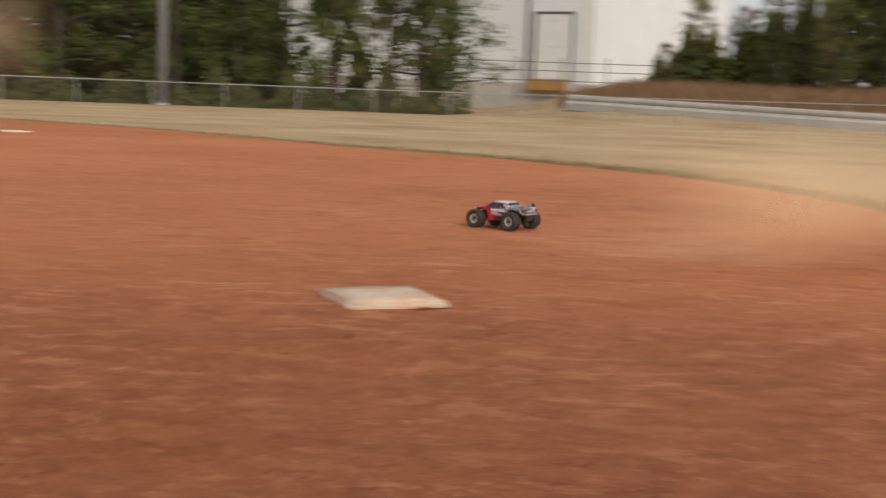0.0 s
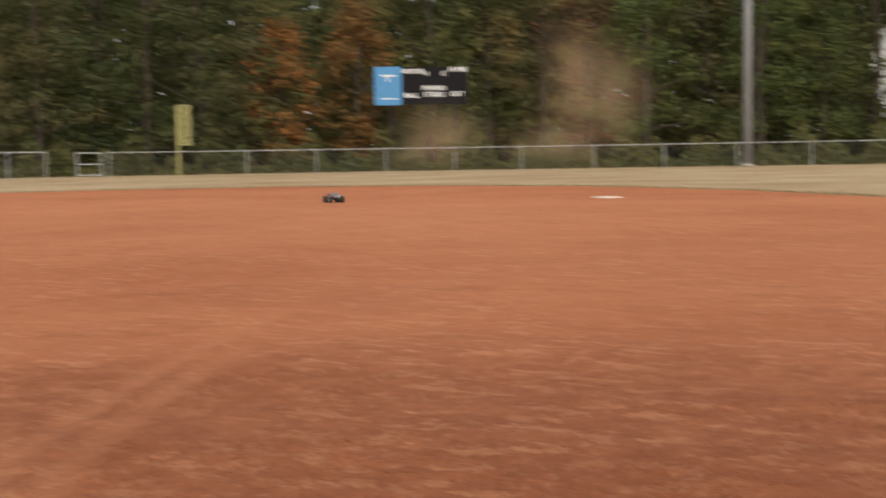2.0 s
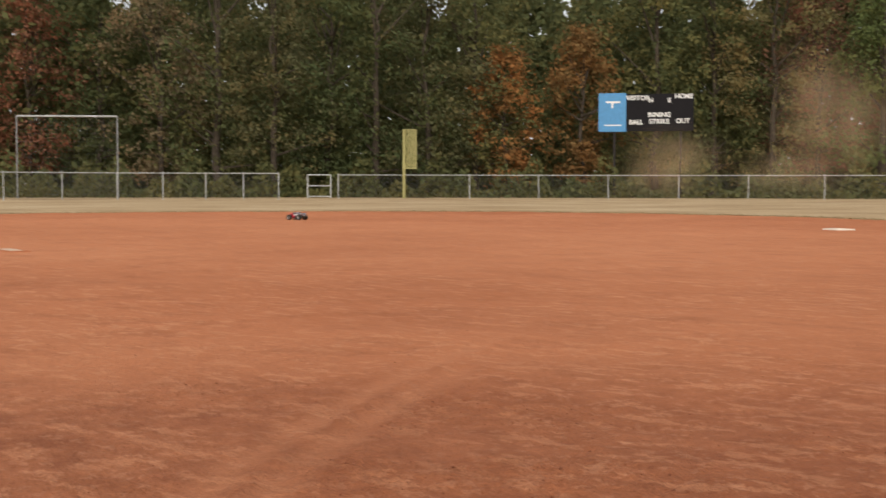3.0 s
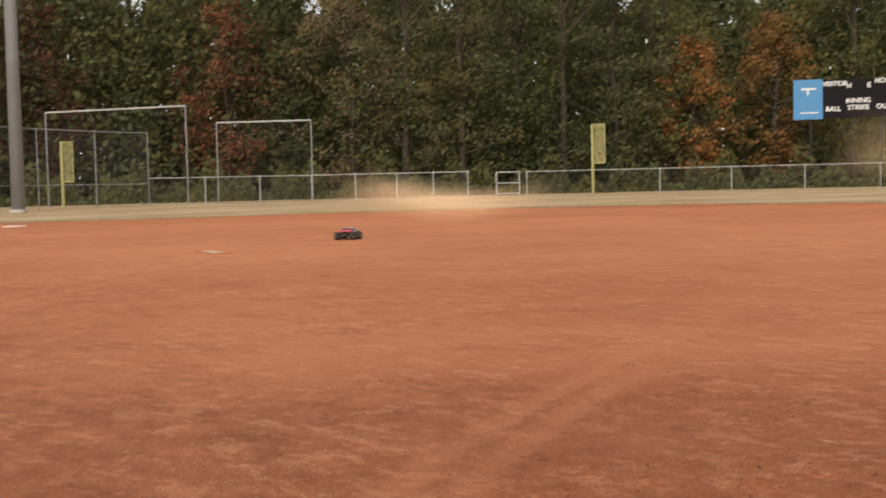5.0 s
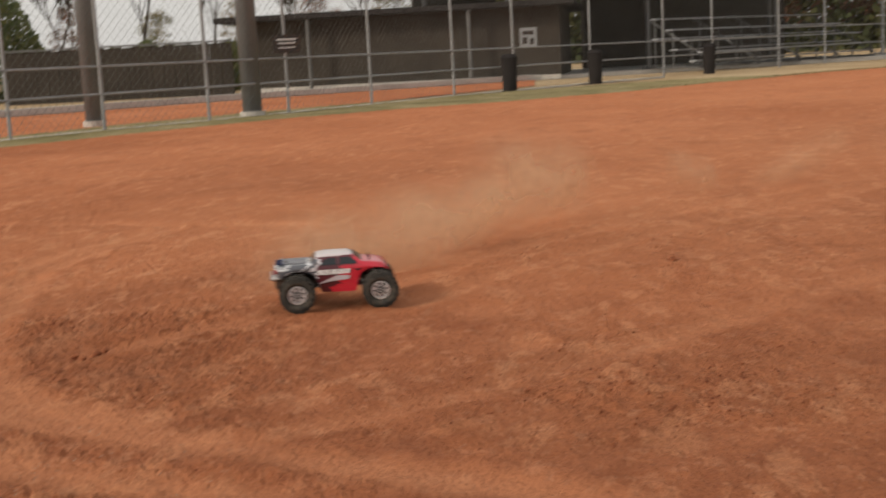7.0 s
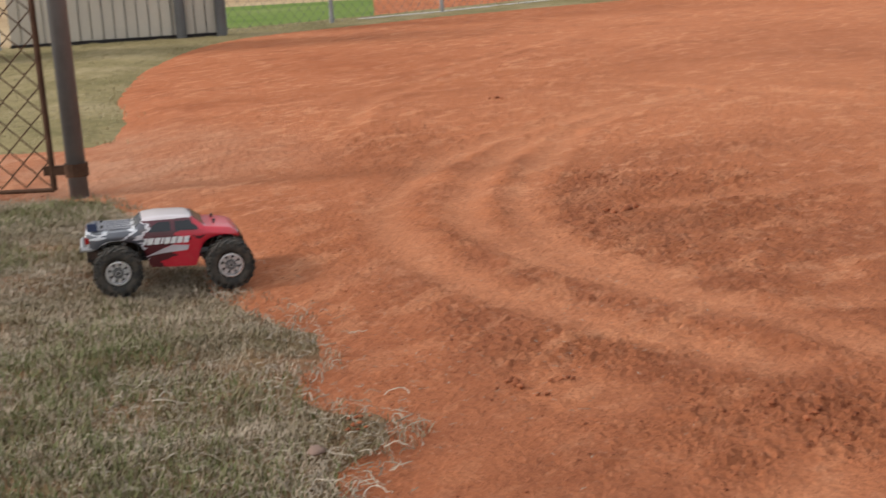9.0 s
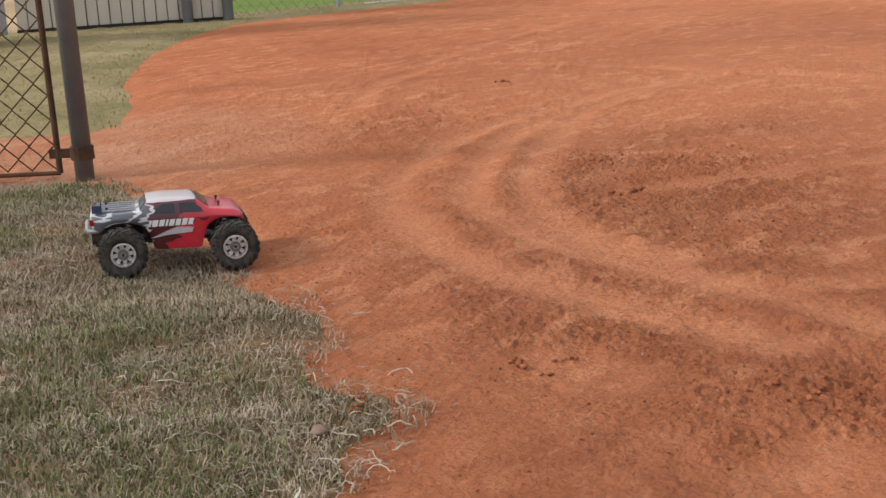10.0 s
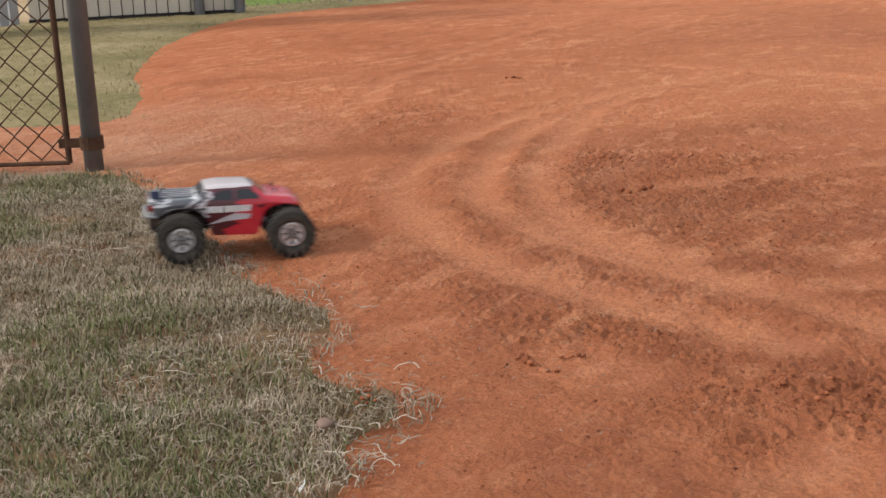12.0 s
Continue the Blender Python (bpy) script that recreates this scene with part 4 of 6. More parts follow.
# ---- trees ----
def crown_mesh(name, material, seed, height, width, low, clumps, per, leaf, conic=0.0):
    rng = np.random.default_rng(seed)
    c = []
    while len(c) < clumps:
        u = rng.uniform(0, 1)
        z = low + (height - low) * u
        wide = width * (math.sin(math.pi * (0.12 + 0.83 * u)) ** 0.8 if not conic else (1.02 - u) * conic + 0.05)
        q, r = rng.uniform(0, 2 * math.pi), math.sqrt(rng.uniform(0.1, 1))
        lop = 1 + 0.28 * math.sin(3 * q + seed) * math.sin(5 * u + seed)
        c.append((math.cos(q) * r * wide * lop, math.sin(q) * r * wide * lop, z))
    c = np.array(c)
    n = clumps * per
    size = 0.5 * width ** 0.5 * rng.uniform(0.6, 1.3, clumps)
    p = np.repeat(c, per, 0) + rng.normal(0, 1, (n, 3)) * np.repeat(size, per)[:, None] * np.array([0.6, 0.6, 0.34])
    # leaves face out of their clump and upward, so that the clumps shade as rounded masses
    face = (p - np.repeat(c, per, 0)) / np.repeat(size, per)[:, None] * np.array([0.9, 0.9, 1.6]) + np.array([0, 0, 0.35]) + rng.normal(0, 0.4, (n, 3))
    face /= np.linalg.norm(face, axis=1)[:, None]
    a = np.cross(face, rng.normal(0, 1, (n, 3)))
    a /= np.linalg.norm(a, axis=1)[:, None]
    b = np.cross(face, a)
    s = leaf * rng.uniform(0.5, 1.3, n)[:, None]
    v = np.stack([p - a * s, p + b * s * 0.55, p + a * s, p - b * s * 0.55], 1).reshape(-1, 3)
    f = (4 * np.arange(n)[:, None] + np.arange(4)).tolist()
    me = bpy.data.meshes.new(name)
    me.from_pydata(v.tolist(), [], f)
    me.materials.append(material)
    return me, c


def tree(colour, seed, height, width, low, label, clumps=125, per=70, leaf=0.13, conic=0.0, x=0.0, y=0.0):
    rng = random.Random(seed)
    t = thing("tree", pose(x, y, 0), label, "tree", "trees behind the field")
    me, c = crown_mesh("crown", LEAF[colour], seed, height, width, low, clumps, per, leaf, conic)
    o = new("crown", me)
    o.parent = t
    bm = bmesh.new()
    r = 0.012 * height + 0.05
    p = Vector((0, 0, -0.1))
    for k in range(6):
        q = Vector((rng.uniform(-0.25, 0.25), rng.uniform(-0.25, 0.25), height * (k + 1) / 6.6))
        tube(bm, p, q, r * (1 - k / 7), r * (1 - (k + 1) / 7), 8)
        p = q
    for k in range(16):
        e = c[rng.randrange(len(c))]
        z = max(low * 0.7, e[2] * rng.uniform(0.6, 0.9))
        tube(bm, (0, 0, z), tuple(e), r * 0.35, r * 0.08, 5)
    part("trunk", bm, BARK, t)
    return t


def bare_tree(seed, height, label):
    rng = random.Random(seed)
    t = thing("bare_tree", pose(0, 0, 0), label, "tree", "bare trees behind the shelter")
    segs = []

    def grow(p, d, length, depth):
        q = p + d * length
        segs.append((p, q, 0.10 * (0.62 ** depth)))
        if depth >= 6:
            return
        for k in range(3 if depth < 4 else 2):
            e = (d + Vector((rng.uniform(-0.7, 0.7), rng.uniform(-0.7, 0.7), rng.uniform(-0.1, 0.5)))).normalized()
            grow(p + d * length * rng.uniform(0.65, 1.0), e, length * rng.uniform(0.6, 0.8), depth + 1)
    grow(Vector((0, 0, -0.1)), Vector((0, 0, 1)), height * 0.3, 0)
    bm = bmesh.new()
    for p, q, r in segs[:40]:
        tube(bm, p, q, r, r * 0.7, 6)
    part("trunk", bm, BARK, t)
    wires("twig_mass", [(tuple(p), tuple(q)) for p, q, r in segs[40:]], 0.022, BARK, t, kind="stuff")
    return t


def build_trees():
    rng = random.Random(8)
    kinds = {
        "dark_green": [tree("dark_green", 1, 17, 4.6, 1.5, "tall dark green broadleaf tree at the wood's edge", x=-60, y=70), tree("dark_green", 2, 14, 4.0, 1.0, "tall dark green broadleaf tree at the wood's edge", x=-64, y=78)],
        "olive": [tree("olive", 3, 16, 4.4, 1.2, "dull olive broadleaf tree at the wood's edge", x=-70, y=62), tree("olive", 4, 13, 4.2, 0.8, "dull olive broadleaf tree at the wood's edge", x=-60, y=76)],
        "pine": [tree("pine", 5, 18, 3.6, 2.2, "tall green pine with uneven limbs", conic=0.9, x=-20, y=84)],
        "orange": [tree("orange", 6, 9.5, 2.2, 0.8, "orange autumn tree at the wood's edge", clumps=80, x=at(-31.5, 75)[0], y=at(-31.5, 75)[1])],
        "russet": [tree("russet", 7, 14, 4.0, 2.0, "russet autumn oak at the wood's edge", x=-72, y=40)],
        "tan": [tree("tan", 9, 13, 3.8, 1.0, "greyish tan half-bare tree at the wood's edge", clumps=90, x=-75, y=60)],
    }
    plan = [(-58, 88, "dark_green"), (-54, 84, "russet"), (-51, 83, "dark_green"), (-48.5, 80, "tan"), (-46, 79, "dark_green"), (-43.5, 76, "olive"), (-41, 77, "dark_green"), (-39, 76, "dark_green"), (-36.8, 78, "olive"),
            (-34.5, 77, "dark_green"), (-29.8, 77, "orange"), (-33.2, 76, "orange"), (-26.5, 79, "dark_green"), (-24, 80, "dark_green"), (-21.5, 79, "olive"), (-19.5, 81, "russet"), (-17, 80, "pine"), (-14.5, 82, "olive"),
            (-12, 80, "pine"), (-9.5, 81, "pine"), (-7.3, 82, "dark_green"), (-5, 80, "pine"), (-2.6, 82, "olive"), (-1.2, 81, "pine"), (0.1, 84, "pine"),]
    plan += [(-62, 84, "russet"), (-66, 80, "pine"), (-70, 76, "dark_green"), (-74, 74, "russet"), (-78, 72, "russet"), (-82.5, 70, "pine"), (-86, 74, "dark_green"),
            (-88.5, 72, "tan"), (-91, 80, "russet"), (-94, 78, "tan"), (-97.5, 84, "russet"), (-101, 80, "tan"), (-104.5, 84, "olive"), (-108, 80, "russet"), (-112, 66, "olive"), (-116, 60, "dark_green"), (-120, 58, "olive"), (-124, 56, "dark_green"), (-128, 54, "olive"), (-133, 52, "dark_green"), (9.6, 93, "olive"), (10.9, 92, "olive"), (12.9, 95, "russet"), (14.2, 91, "dark_green"), (15.4, 92, "olive"), (16.6, 90, "dark_green"), (18.2, 92, "dark_green"), (19.6, 90, "olive"), (21.2, 91, "dark_green"), (23, 90, "olive")]
    low = {-91: 0.5, -94: 0.42, -97.5: 0.42, -101: 0.36, -104.5: 0.34, -108: 0.36, -112: 0.5, 9.6: 0.24, 10.9: 0.4, 12.9: 0.42, 14.2: 0.4, 15.4: 0.5, 16.6: 0.55, 18.2: 0.6, 19.6: 0.62, 21.2: 0.62, 23: 0.62}
    done = {k: 0 for k in kinds}
    for az, d, colour in plan:
        src = kinds[colour][done[colour] % len(kinds[colour])]
        x, y, _ = at(az, d + rng.uniform(-1.5, 1.5))
        s = low.get(az, rng.uniform(0.9, 1.15))
        z = 2.3 if az > 5 else -0.05
        m = pose(x, y, z, 0, 0, rng.uniform(0, 360))
        o = src if done[colour] < len(kinds[colour]) else copy_thing(src, m)
        o.matrix_basis = m
        o.scale = (s, s, s)
        done[colour] += 1
    # undergrowth and the wood's depth behind the front row
    r = np.random.default_rng(4)
    n = 200000
    az = r.uniform(-91, 1.5, n)
    az = az - np.clip(r.uniform(-2, 4, n), 0, 4) * (az > -4)
    d = np.where(az < -72, r.uniform(70, 84, n), r.uniform(82, 104, n))
    z = r.uniform(0, 1, n) ** np.where(np.arange(n) % 4 == 0, 3.0, 0.8) * (17 + 3 * np.sin(az * 0.9) + 2 * np.sin(az * 2.3)) * np.clip((2.2 - az) / 3, 0.4, 1) * np.where(az < -72, 0.62, 1)
    # the wood thins out to ragged, see-through crowns at its end
    thin = (az < -7.5) | (vnoise(az * 2.2, z * 0.5, 6) + 0.5 * vnoise(az * 6, z * 1.4, 7) > -0.05 + 0.06 * (az + 7.5)) & (az < 0.4 + 0.9 * vnoise(z * 0.6, z * 0 + 3.0, 12))
    az, d, z = az[thin], d[thin], z[thin]
    n = len(az)
    x, y = np.sin(np.radians(az)) * d, np.cos(np.radians(az)) * d
    p = np.stack([x, y, z], 1)
    a = r.normal(0, 1, (n, 3))
    a /= np.linalg.norm(a, axis=1)[:, None]
    b = np.cross(a, r.normal(0, 1, (n, 3)))
    b /= np.linalg.norm(b, axis=1)[:, None]
    s = np.where(d > 96, r.uniform(0.4, 0.7, n), r.uniform(0.15, 0.33, n))[:, None]
    v = np.stack([p - a * s, p + b * s * 0.6, p + a * s, p - b * s * 0.6], 1).reshape(-1, 3)
    tagged(mesh_ob("far_woods", v, (4 * np.arange(n)[:, None] + np.arange(4)).tolist(), LEAF["dark_green"]), "dense dark woods behind the field", "woods", kind="stuff")
    n = 24000
    az = r.uniform(-66, 1, n)
    d = r.uniform(71.5, 76, n)
    z = r.uniform(0, 1, n) ** 1.6 * (1.3 + 0.8 * np.sin(az * 1.7) + 0.6 * np.sin(az * 4.1)).clip(0.4, 3)
    p = np.stack([np.sin(np.radians(az)) * d, np.cos(np.radians(az)) * d, z], 1)
    a = r.normal(0, 1, (n, 3))
    a /= np.linalg.norm(a, axis=1)[:, None]
    b = np.cross(a, r.normal(0, 1, (n, 3)))
    b /= np.linalg.norm(b, axis=1)[:, None]
    s = r.uniform(0.08, 0.2, n)[:, None]
    v = np.stack([p - a * s, p + b * s * 0.6, p + a * s, p - b * s * 0.6], 1).reshape(-1, 3)
    tagged(mesh_ob("undergrowth", v, (4 * np.arange(n)[:, None] + np.arange(4)).tolist(), LEAF["dark_green"]), "low tangled undergrowth behind the fence", "undergrowth", kind="stuff")
    n = 34000
    az = r.uniform(-140, -98, n)
    d = r.uniform(40, 46, n)
    z = r.uniform(0, 1, n) ** 0.8 * (1.3 + 0.2 * np.sin(az * 1.3) + 0.2 * np.sin(az * 3.7) + 2.4 * np.clip((-109 - az) / 2, 0, 1))
    p = np.stack([np.sin(np.radians(az)) * d, np.cos(np.radians(az)) * d, z], 1)
    a = r.normal(0, 1, (n, 3))
    a /= np.linalg.norm(a, axis=1)[:, None]
    b = np.cross(a, r.normal(0, 1, (n, 3)))
    b /= np.linalg.norm(b, axis=1)[:, None]
    s = r.uniform(0.07, 0.16, n)[:, None]
    v = np.stack([p - a * s, p + b * s * 0.6, p + a * s, p - b * s * 0.6], 1).reshape(-1, 3)
    tagged(mesh_ob("hedgerow", v, (4 * np.arange(n)[:, None] + np.arange(4)).tolist(), LEAF["dark_green"]), "dense dull green hedgerow beside the block building", "hedgerow", kind="stuff")
    n = 34000
    az = r.uniform(8.5, 26, n)
    d = r.uniform(92, 99, n)
    top = np.interp(az, [8.5, 9.5, 11, 12, 13.5, 15, 18, 26], [2.0, 4.2, 6.6, 4.6, 7.2, 7.6, 10.5, 11.5]) + 0.7 * np.sin(az * 5) + 0.5 * np.sin(az * 11)
    z = 2.0 + r.uniform(0, 1, n) ** 0.8 * (top - 2.0)
    p = np.stack([np.sin(np.radians(az)) * d, np.cos(np.radians(az)) * d, z], 1)
    a = r.normal(0, 1, (n, 3))
    a /= np.linalg.norm(a, axis=1)[:, None]
    b = np.cross(a, r.normal(0, 1, (n, 3)))
    b /= np.linalg.norm(b, axis=1)[:, None]
    s = r.uniform(0.12, 0.32, n)[:, None]
    v = np.stack([p - a * s, p + b * s * 0.6, p + a * s, p - b * s * 0.6], 1).reshape(-1, 3)
    tagged(mesh_ob("thicket", v, (4 * np.arange(n)[:, None] + np.arange(4)).tolist(), LEAF["pine"]), "dark evergreen thicket on the bank", "thicket", kind="stuff")
    src = bare_tree(3, 9, "bare grey winter tree behind the shelter")
    first = True
    for az, d, s in ((-92, 62, 1.0), (-95.5, 66, 0.85), (-98.5, 60, 0.7), (-102, 64, 0.9), (-105, 58, 1.0), (-108.5, 62, 0.8), (-112, 60, 0.9), (-89.5, 64, 1.1)):
        x, y, _ = at(az, d)
        m = pose(x, y, 0, 0, 0, az * 7)
        o = src if first else copy_thing(src, m)
        o.matrix_basis, o.scale, first = m, (s, s, s), False


# ---- the warehouse on the bank ----
def build_warehouse():
    cx, cy, _ = at(6.34, 110)
    lx, ly, _ = at(-9, 128)
    turn = math.degrees(math.atan2(cy - ly, cx - lx))
    w = thing("warehouse", pose(cx, cy, 2.4, 0, 0, turn), "white metal warehouse with ribbed siding and a loading door", "building")
    part("wall", boxed(-36, 0, 0.0, 0.3, 0, 14), METAL_WALL, w)
    bm = boxed(-0.3, 0, 0.3, 40, 0, 14)
    part("wall", bm, METAL_WALL, w)
    for k in range(60):
        part("rib", boxed(0, 0.09, 0.5 + 0.62 * k, 0.8 + 0.62 * k, 0, 14), METAL_WALL, w)
    part("roof", boxed(-36.3, 0.3, -0.3, 40.3, 14, 14.3), GALV, w)
    part("corner_trim", boxed(-1.0, 0.1, -0.06, 0.0, 0, 14), WHITE_PAINT, w)
    door = part("loading_door", boxed(-5.3, -2.0, -0.05, 0.0, 0.6, 6.2), WHITE_PAINT, w, "white roll-up loading door")
    for k in range(10):
        part("slat", boxed(-5.25, -2.05, -0.075, -0.05, 0.65 + 0.555 * k, 1.17 + 0.555 * k, bevel=0.01), WHITE_PAINT, door)
    part("door_frame", box(box(boxed(-5.55, -5.3, -0.12, 0, 0.3, 6.4), -2.0, -1.8, -0.12, 0, 0.3, 6.4), -5.3, -2.0, -0.12, 0, 6.2, 6.4), GALV_DARK, w, "dark door frame")
    part("downpipe", tubed((-6.1, -0.1, 0.3), (-6.1, -0.1, 9), 0.12), GALV_DARK, w)
    part("footing", boxed(-36, 0.1, -0.1, 0.0, -2.5, 0.25), CONCRETE, w)
    part("dock_bumper", boxed(-5.6, -2.2, -0.9, -0.12, -0.4, 0.55, bevel=0.05), worn("dock_orange", (0.42, 0.24, 0.08), 0.8), w, "weathered orange loading dock edge")


def build_bank_things():
    rail = [at(az, 92, 2.3 + 0.0)[:2] for az in (-1, 1, 3, 5, 7, 9)]
    x0, y0 = rail[0]
    f = thing("bank_fence", pose(x0, y0, 1.9), "thin wire fence along the top of the bank", "fence")
    for x, y in rail:
        part("post", tubed((x - x0, y - y0, -1), (x - x0, y - y0, 2.3), 0.06), GALV_DARK, f)
    for (xa, ya), (xb, yb) in zip(rail, rail[1:]):
        for z in (0.6, 1.3, 1.9):
            part("rail", tubed((xa - x0, ya - y0, z), (xb - x0, yb - y0, z), 0.03, sides=5), GALV_DARK, f)
    a, b = Vector(at(5.4, 72, 1.22)), Vector(at(20.5, 61, 0.7))
    k = thing("concrete_kerb", pose(*a), "long pale concrete kerb on the bank", "kerb")
    d = b - a
    bm = bmesh.new()
    tube(bm, (0, 0, 0), tuple(d), 0.17, 0.15, 8)
    part("kerb_run", bm, CONCRETE, k)
    part("kerb_footing", tubed((0, 0, -0.5), tuple(d + Vector((0, 0, -0.5))), 0.4, 0.4, 6), CONCRETE, k)
    rng = np.random.default_rng(14)
    n = 14000
    az = rng.uniform(5, 24, n)
    dd = rng.uniform(74, 92, n)
    x, y = np.sin(np.radians(az)) * dd, np.cos(np.radians(az)) * dd
    z = 2.9 * np.minimum(1, (dd - 62) / 38) * np.minimum(1, (az - 2) / 6) - 0.1
    blades("broom_sedge", x, y, z, 0.9, 0.03, 0.5, island_mat("sedge", [(0, (0.14, 0.075, 0.04)), (0.6, (0.26, 0.15, 0.085)), (1, (0.38, 0.25, 0.15))]), rng, "rusty dry sedge on the bank", "sedge")


# ---- shelter, stands, wall by the backstop ----
def build_block_building():
    a, b = Vector(at(-101, 34.5)), Vector(at(-86.8, 33))
    d = b - a
    w = thing("block_building", pose(a.x, a.y, 0, 0, 0, math.degrees(math.atan2(d.y, d.x))), "long brown block building with a dark flat roof edge", "building")
    length = d.length
    part("wall", boxed(0, length, 0, 6, 0, 1.85), BLOCK, w)
    part("roof", boxed(-0.5, length + 0.4, -0.5, 6.5, 1.85, 2.0, bevel=0.02), ROOF_DARK, w)
    for u in np.arange(2.0, length - 1, 4.2):
        part("post", tubed((u, -0.4, 0), (u, -0.4, 1.85), 0.05), GALV_DARK, w)
    part("footing", boxed(0, length, -0.15, 0.0, 0, 0.12), CONCRETE, w)
    a2, b2 = Vector(at(-111, 36.8)), Vector(at(-101.3, 35.2))
    d = b2 - a2
    # plank wall added in place of the dark woods that stand here
    w = thing("wing_wall", pose(a2.x, a2.y, 0, 0, 0, math.degrees(math.atan2(d.y, d.x))), "long low dark brown plank wall standing in for dark woods beside the block building", "wall")
    n = 40
    for k in range(n):
        part("plank", boxed(d.length * k / n + 0.006, d.length * (k + 1) / n - 0.006, -0.01 * (k % 2), 0.04, 0, 1.38 + 0.012 * (k % 3)), BLOCK, w)
    part("cap_rail", boxed(0, d.length, -0.05, 0.07, 1.41, 1.46), GALV_DARK, w, "weathered grey cap rail")
    s = thing("notice_sign", Matrix.Translation(Vector(at(-88.2, 24.1, 0.98))) @ pose(0, 0, 0, 0, 0, 88.2 + 0), "small grey notice with dark marks on the fence", "sign")
    part("panel", boxed(-0.16, 0.16, -0.02, 0.0, -0.18, 0.18), GALV_MID, s)
    bm = boxed(-0.1, 0.1, -0.026, -0.02, 0.05, 0.12)
    box(bm, -0.11, -0.02, -0.026, -0.02, -0.12, 0.0)
    box(bm, 0.03, 0.1, -0.026, -0.02, -0.13, -0.02)
    part("writing", bm, BLACK, s, "dark bars of unreadable writing")
    s = thing("notice_sign", Matrix.Translation(Vector(at(-98.9, 18.6, 1.0))) @ pose(0, 0, 0, 0, 0, 98.9), "black notice with white lines hung on the backstop", "sign")
    part("panel", boxed(-0.19, 0.19, -0.015, 0.0, -0.13, 0.13), BLACK, s)
    bm = boxed(-0.14, 0.14, -0.02, -0.015, 0.05, 0.075)
    box(bm, -0.12, 0.12, -0.02, -0.015, 0.0, 0.02)
    box(bm, -0.12, 0.12, -0.02, -0.015, -0.06, -0.045)
    part("writing", bm, WHITE_PAINT, s, "white bars of unreadable writing")


def build_shelter():
    a, b = Vector(at(-89.4, 33.2)), Vector(at(-71.4, 40.6))
    d = b - a
    s = thing("shelter", pose(a.x, a.y, 0, 0, 0, math.degrees(math.atan2(d.y, d.x))), "open spectator shelter with a broad dark roof on steel posts", "shelter")
    length = d.length
    bm = bmesh.new()
    v = [bm.verts.new(p) for p in ((-0.6, -0.6, 3.17), (length, -0.6, 3.17), (length, 3.2, 3.47), (0.5, 3.2, 3.59), (-0.6, 7, 3.17), (length, 7, 3.17))]
    for q in ((0, 1, 2, 3), (3, 2, 5, 4)):
        bm.faces.new([v[k] for k in q])
    bmesh.ops.solidify(bm, geom=bm.faces, thickness=-0.16)
    part("roof", bm, ROOF_DARK, s)
    part("fascia", boxed(-0.6, length, -0.68, -0.6, 2.88, 3.21), ROOF_DARK, s)
    for u in np.arange(0.2, length, 4.1):
        for w in (0.0, 6.2):
            part("post", boxed(u - 0.045, u + 0.045, w - 0.045, w + 0.045, 0, 3.14), GALV_DARK, s)
    part("back_wall", boxed(length * 0.42, length * 0.98, 6.6, 6.8, 0, 2.6), BLOCK, s)
    part("back_wall", boxed(0, length * 0.2, 6.6, 6.8, 0, 2.6), BLOCK, s)
    part("slab", boxed(-0.5, length, -0.7, 7, -0.01, 0.09), CONCRETE, s)


def bleachers(m, length, rows, label):
    b = thing("bleachers", m, label, "bleachers", "bleachers")
    for k in range(rows):
        part("seat", boxed(0.12 * k, length - 0.12 * k, 0.6 * k, 0.6 * k + 0.26, 0.42 + 0.3 * k - 0.04, 0.42 + 0.3 * k, bevel=0.008), ALU, b)
        if k:
            part("footboard", boxed(0, length, 0.6 * k - 0.32, 0.6 * k - 0.06, 0.16 + 0.3 * (k - 1), 0.2 + 0.3 * (k - 1), bevel=0.008), ALU, b)
    for u in np.linspace(0.4, length - 0.4, 5):
        bm = bmesh.new()
        tube(bm, (u, 0, 0.02), (u, 0.6 * rows, 0.02), 0.03, sides=6)
        tube(bm, (u, 0, 0.1), (u, 0.6 * rows - 0.3, 0.38 + 0.3 * (rows - 1)), 0.025, sides=6)
        for k in range(rows):
            tube(bm, (u, 0.6 * k + 0.13, 0), (u, 0.6 * k + 0.13, 0.4 + 0.3 * k), 0.025, sides=6)
        part("frame", bm, GALV_DARK, b)
    return b


def build_stands():
    a, b = Vector(at(-71.2, 47)), Vector(at(-64.2, 53))
    d = b - a
    q = math.degrees(math.atan2(d.y, d.x))
    bleachers(pose(a.x, a.y, 0, 0, 0, q), d.length, 6, "silver aluminium bleachers behind the tall fence")
    a, b = Vector(at(-80.5, 33)), Vector(at(-73.2, 40))
    d = b - a
    bleachers(pose(a.x, a.y, 0.09, 0, 0, math.degrees(math.atan2(d.y, d.x))), d.length, 4, "low aluminium benches under the shelter")


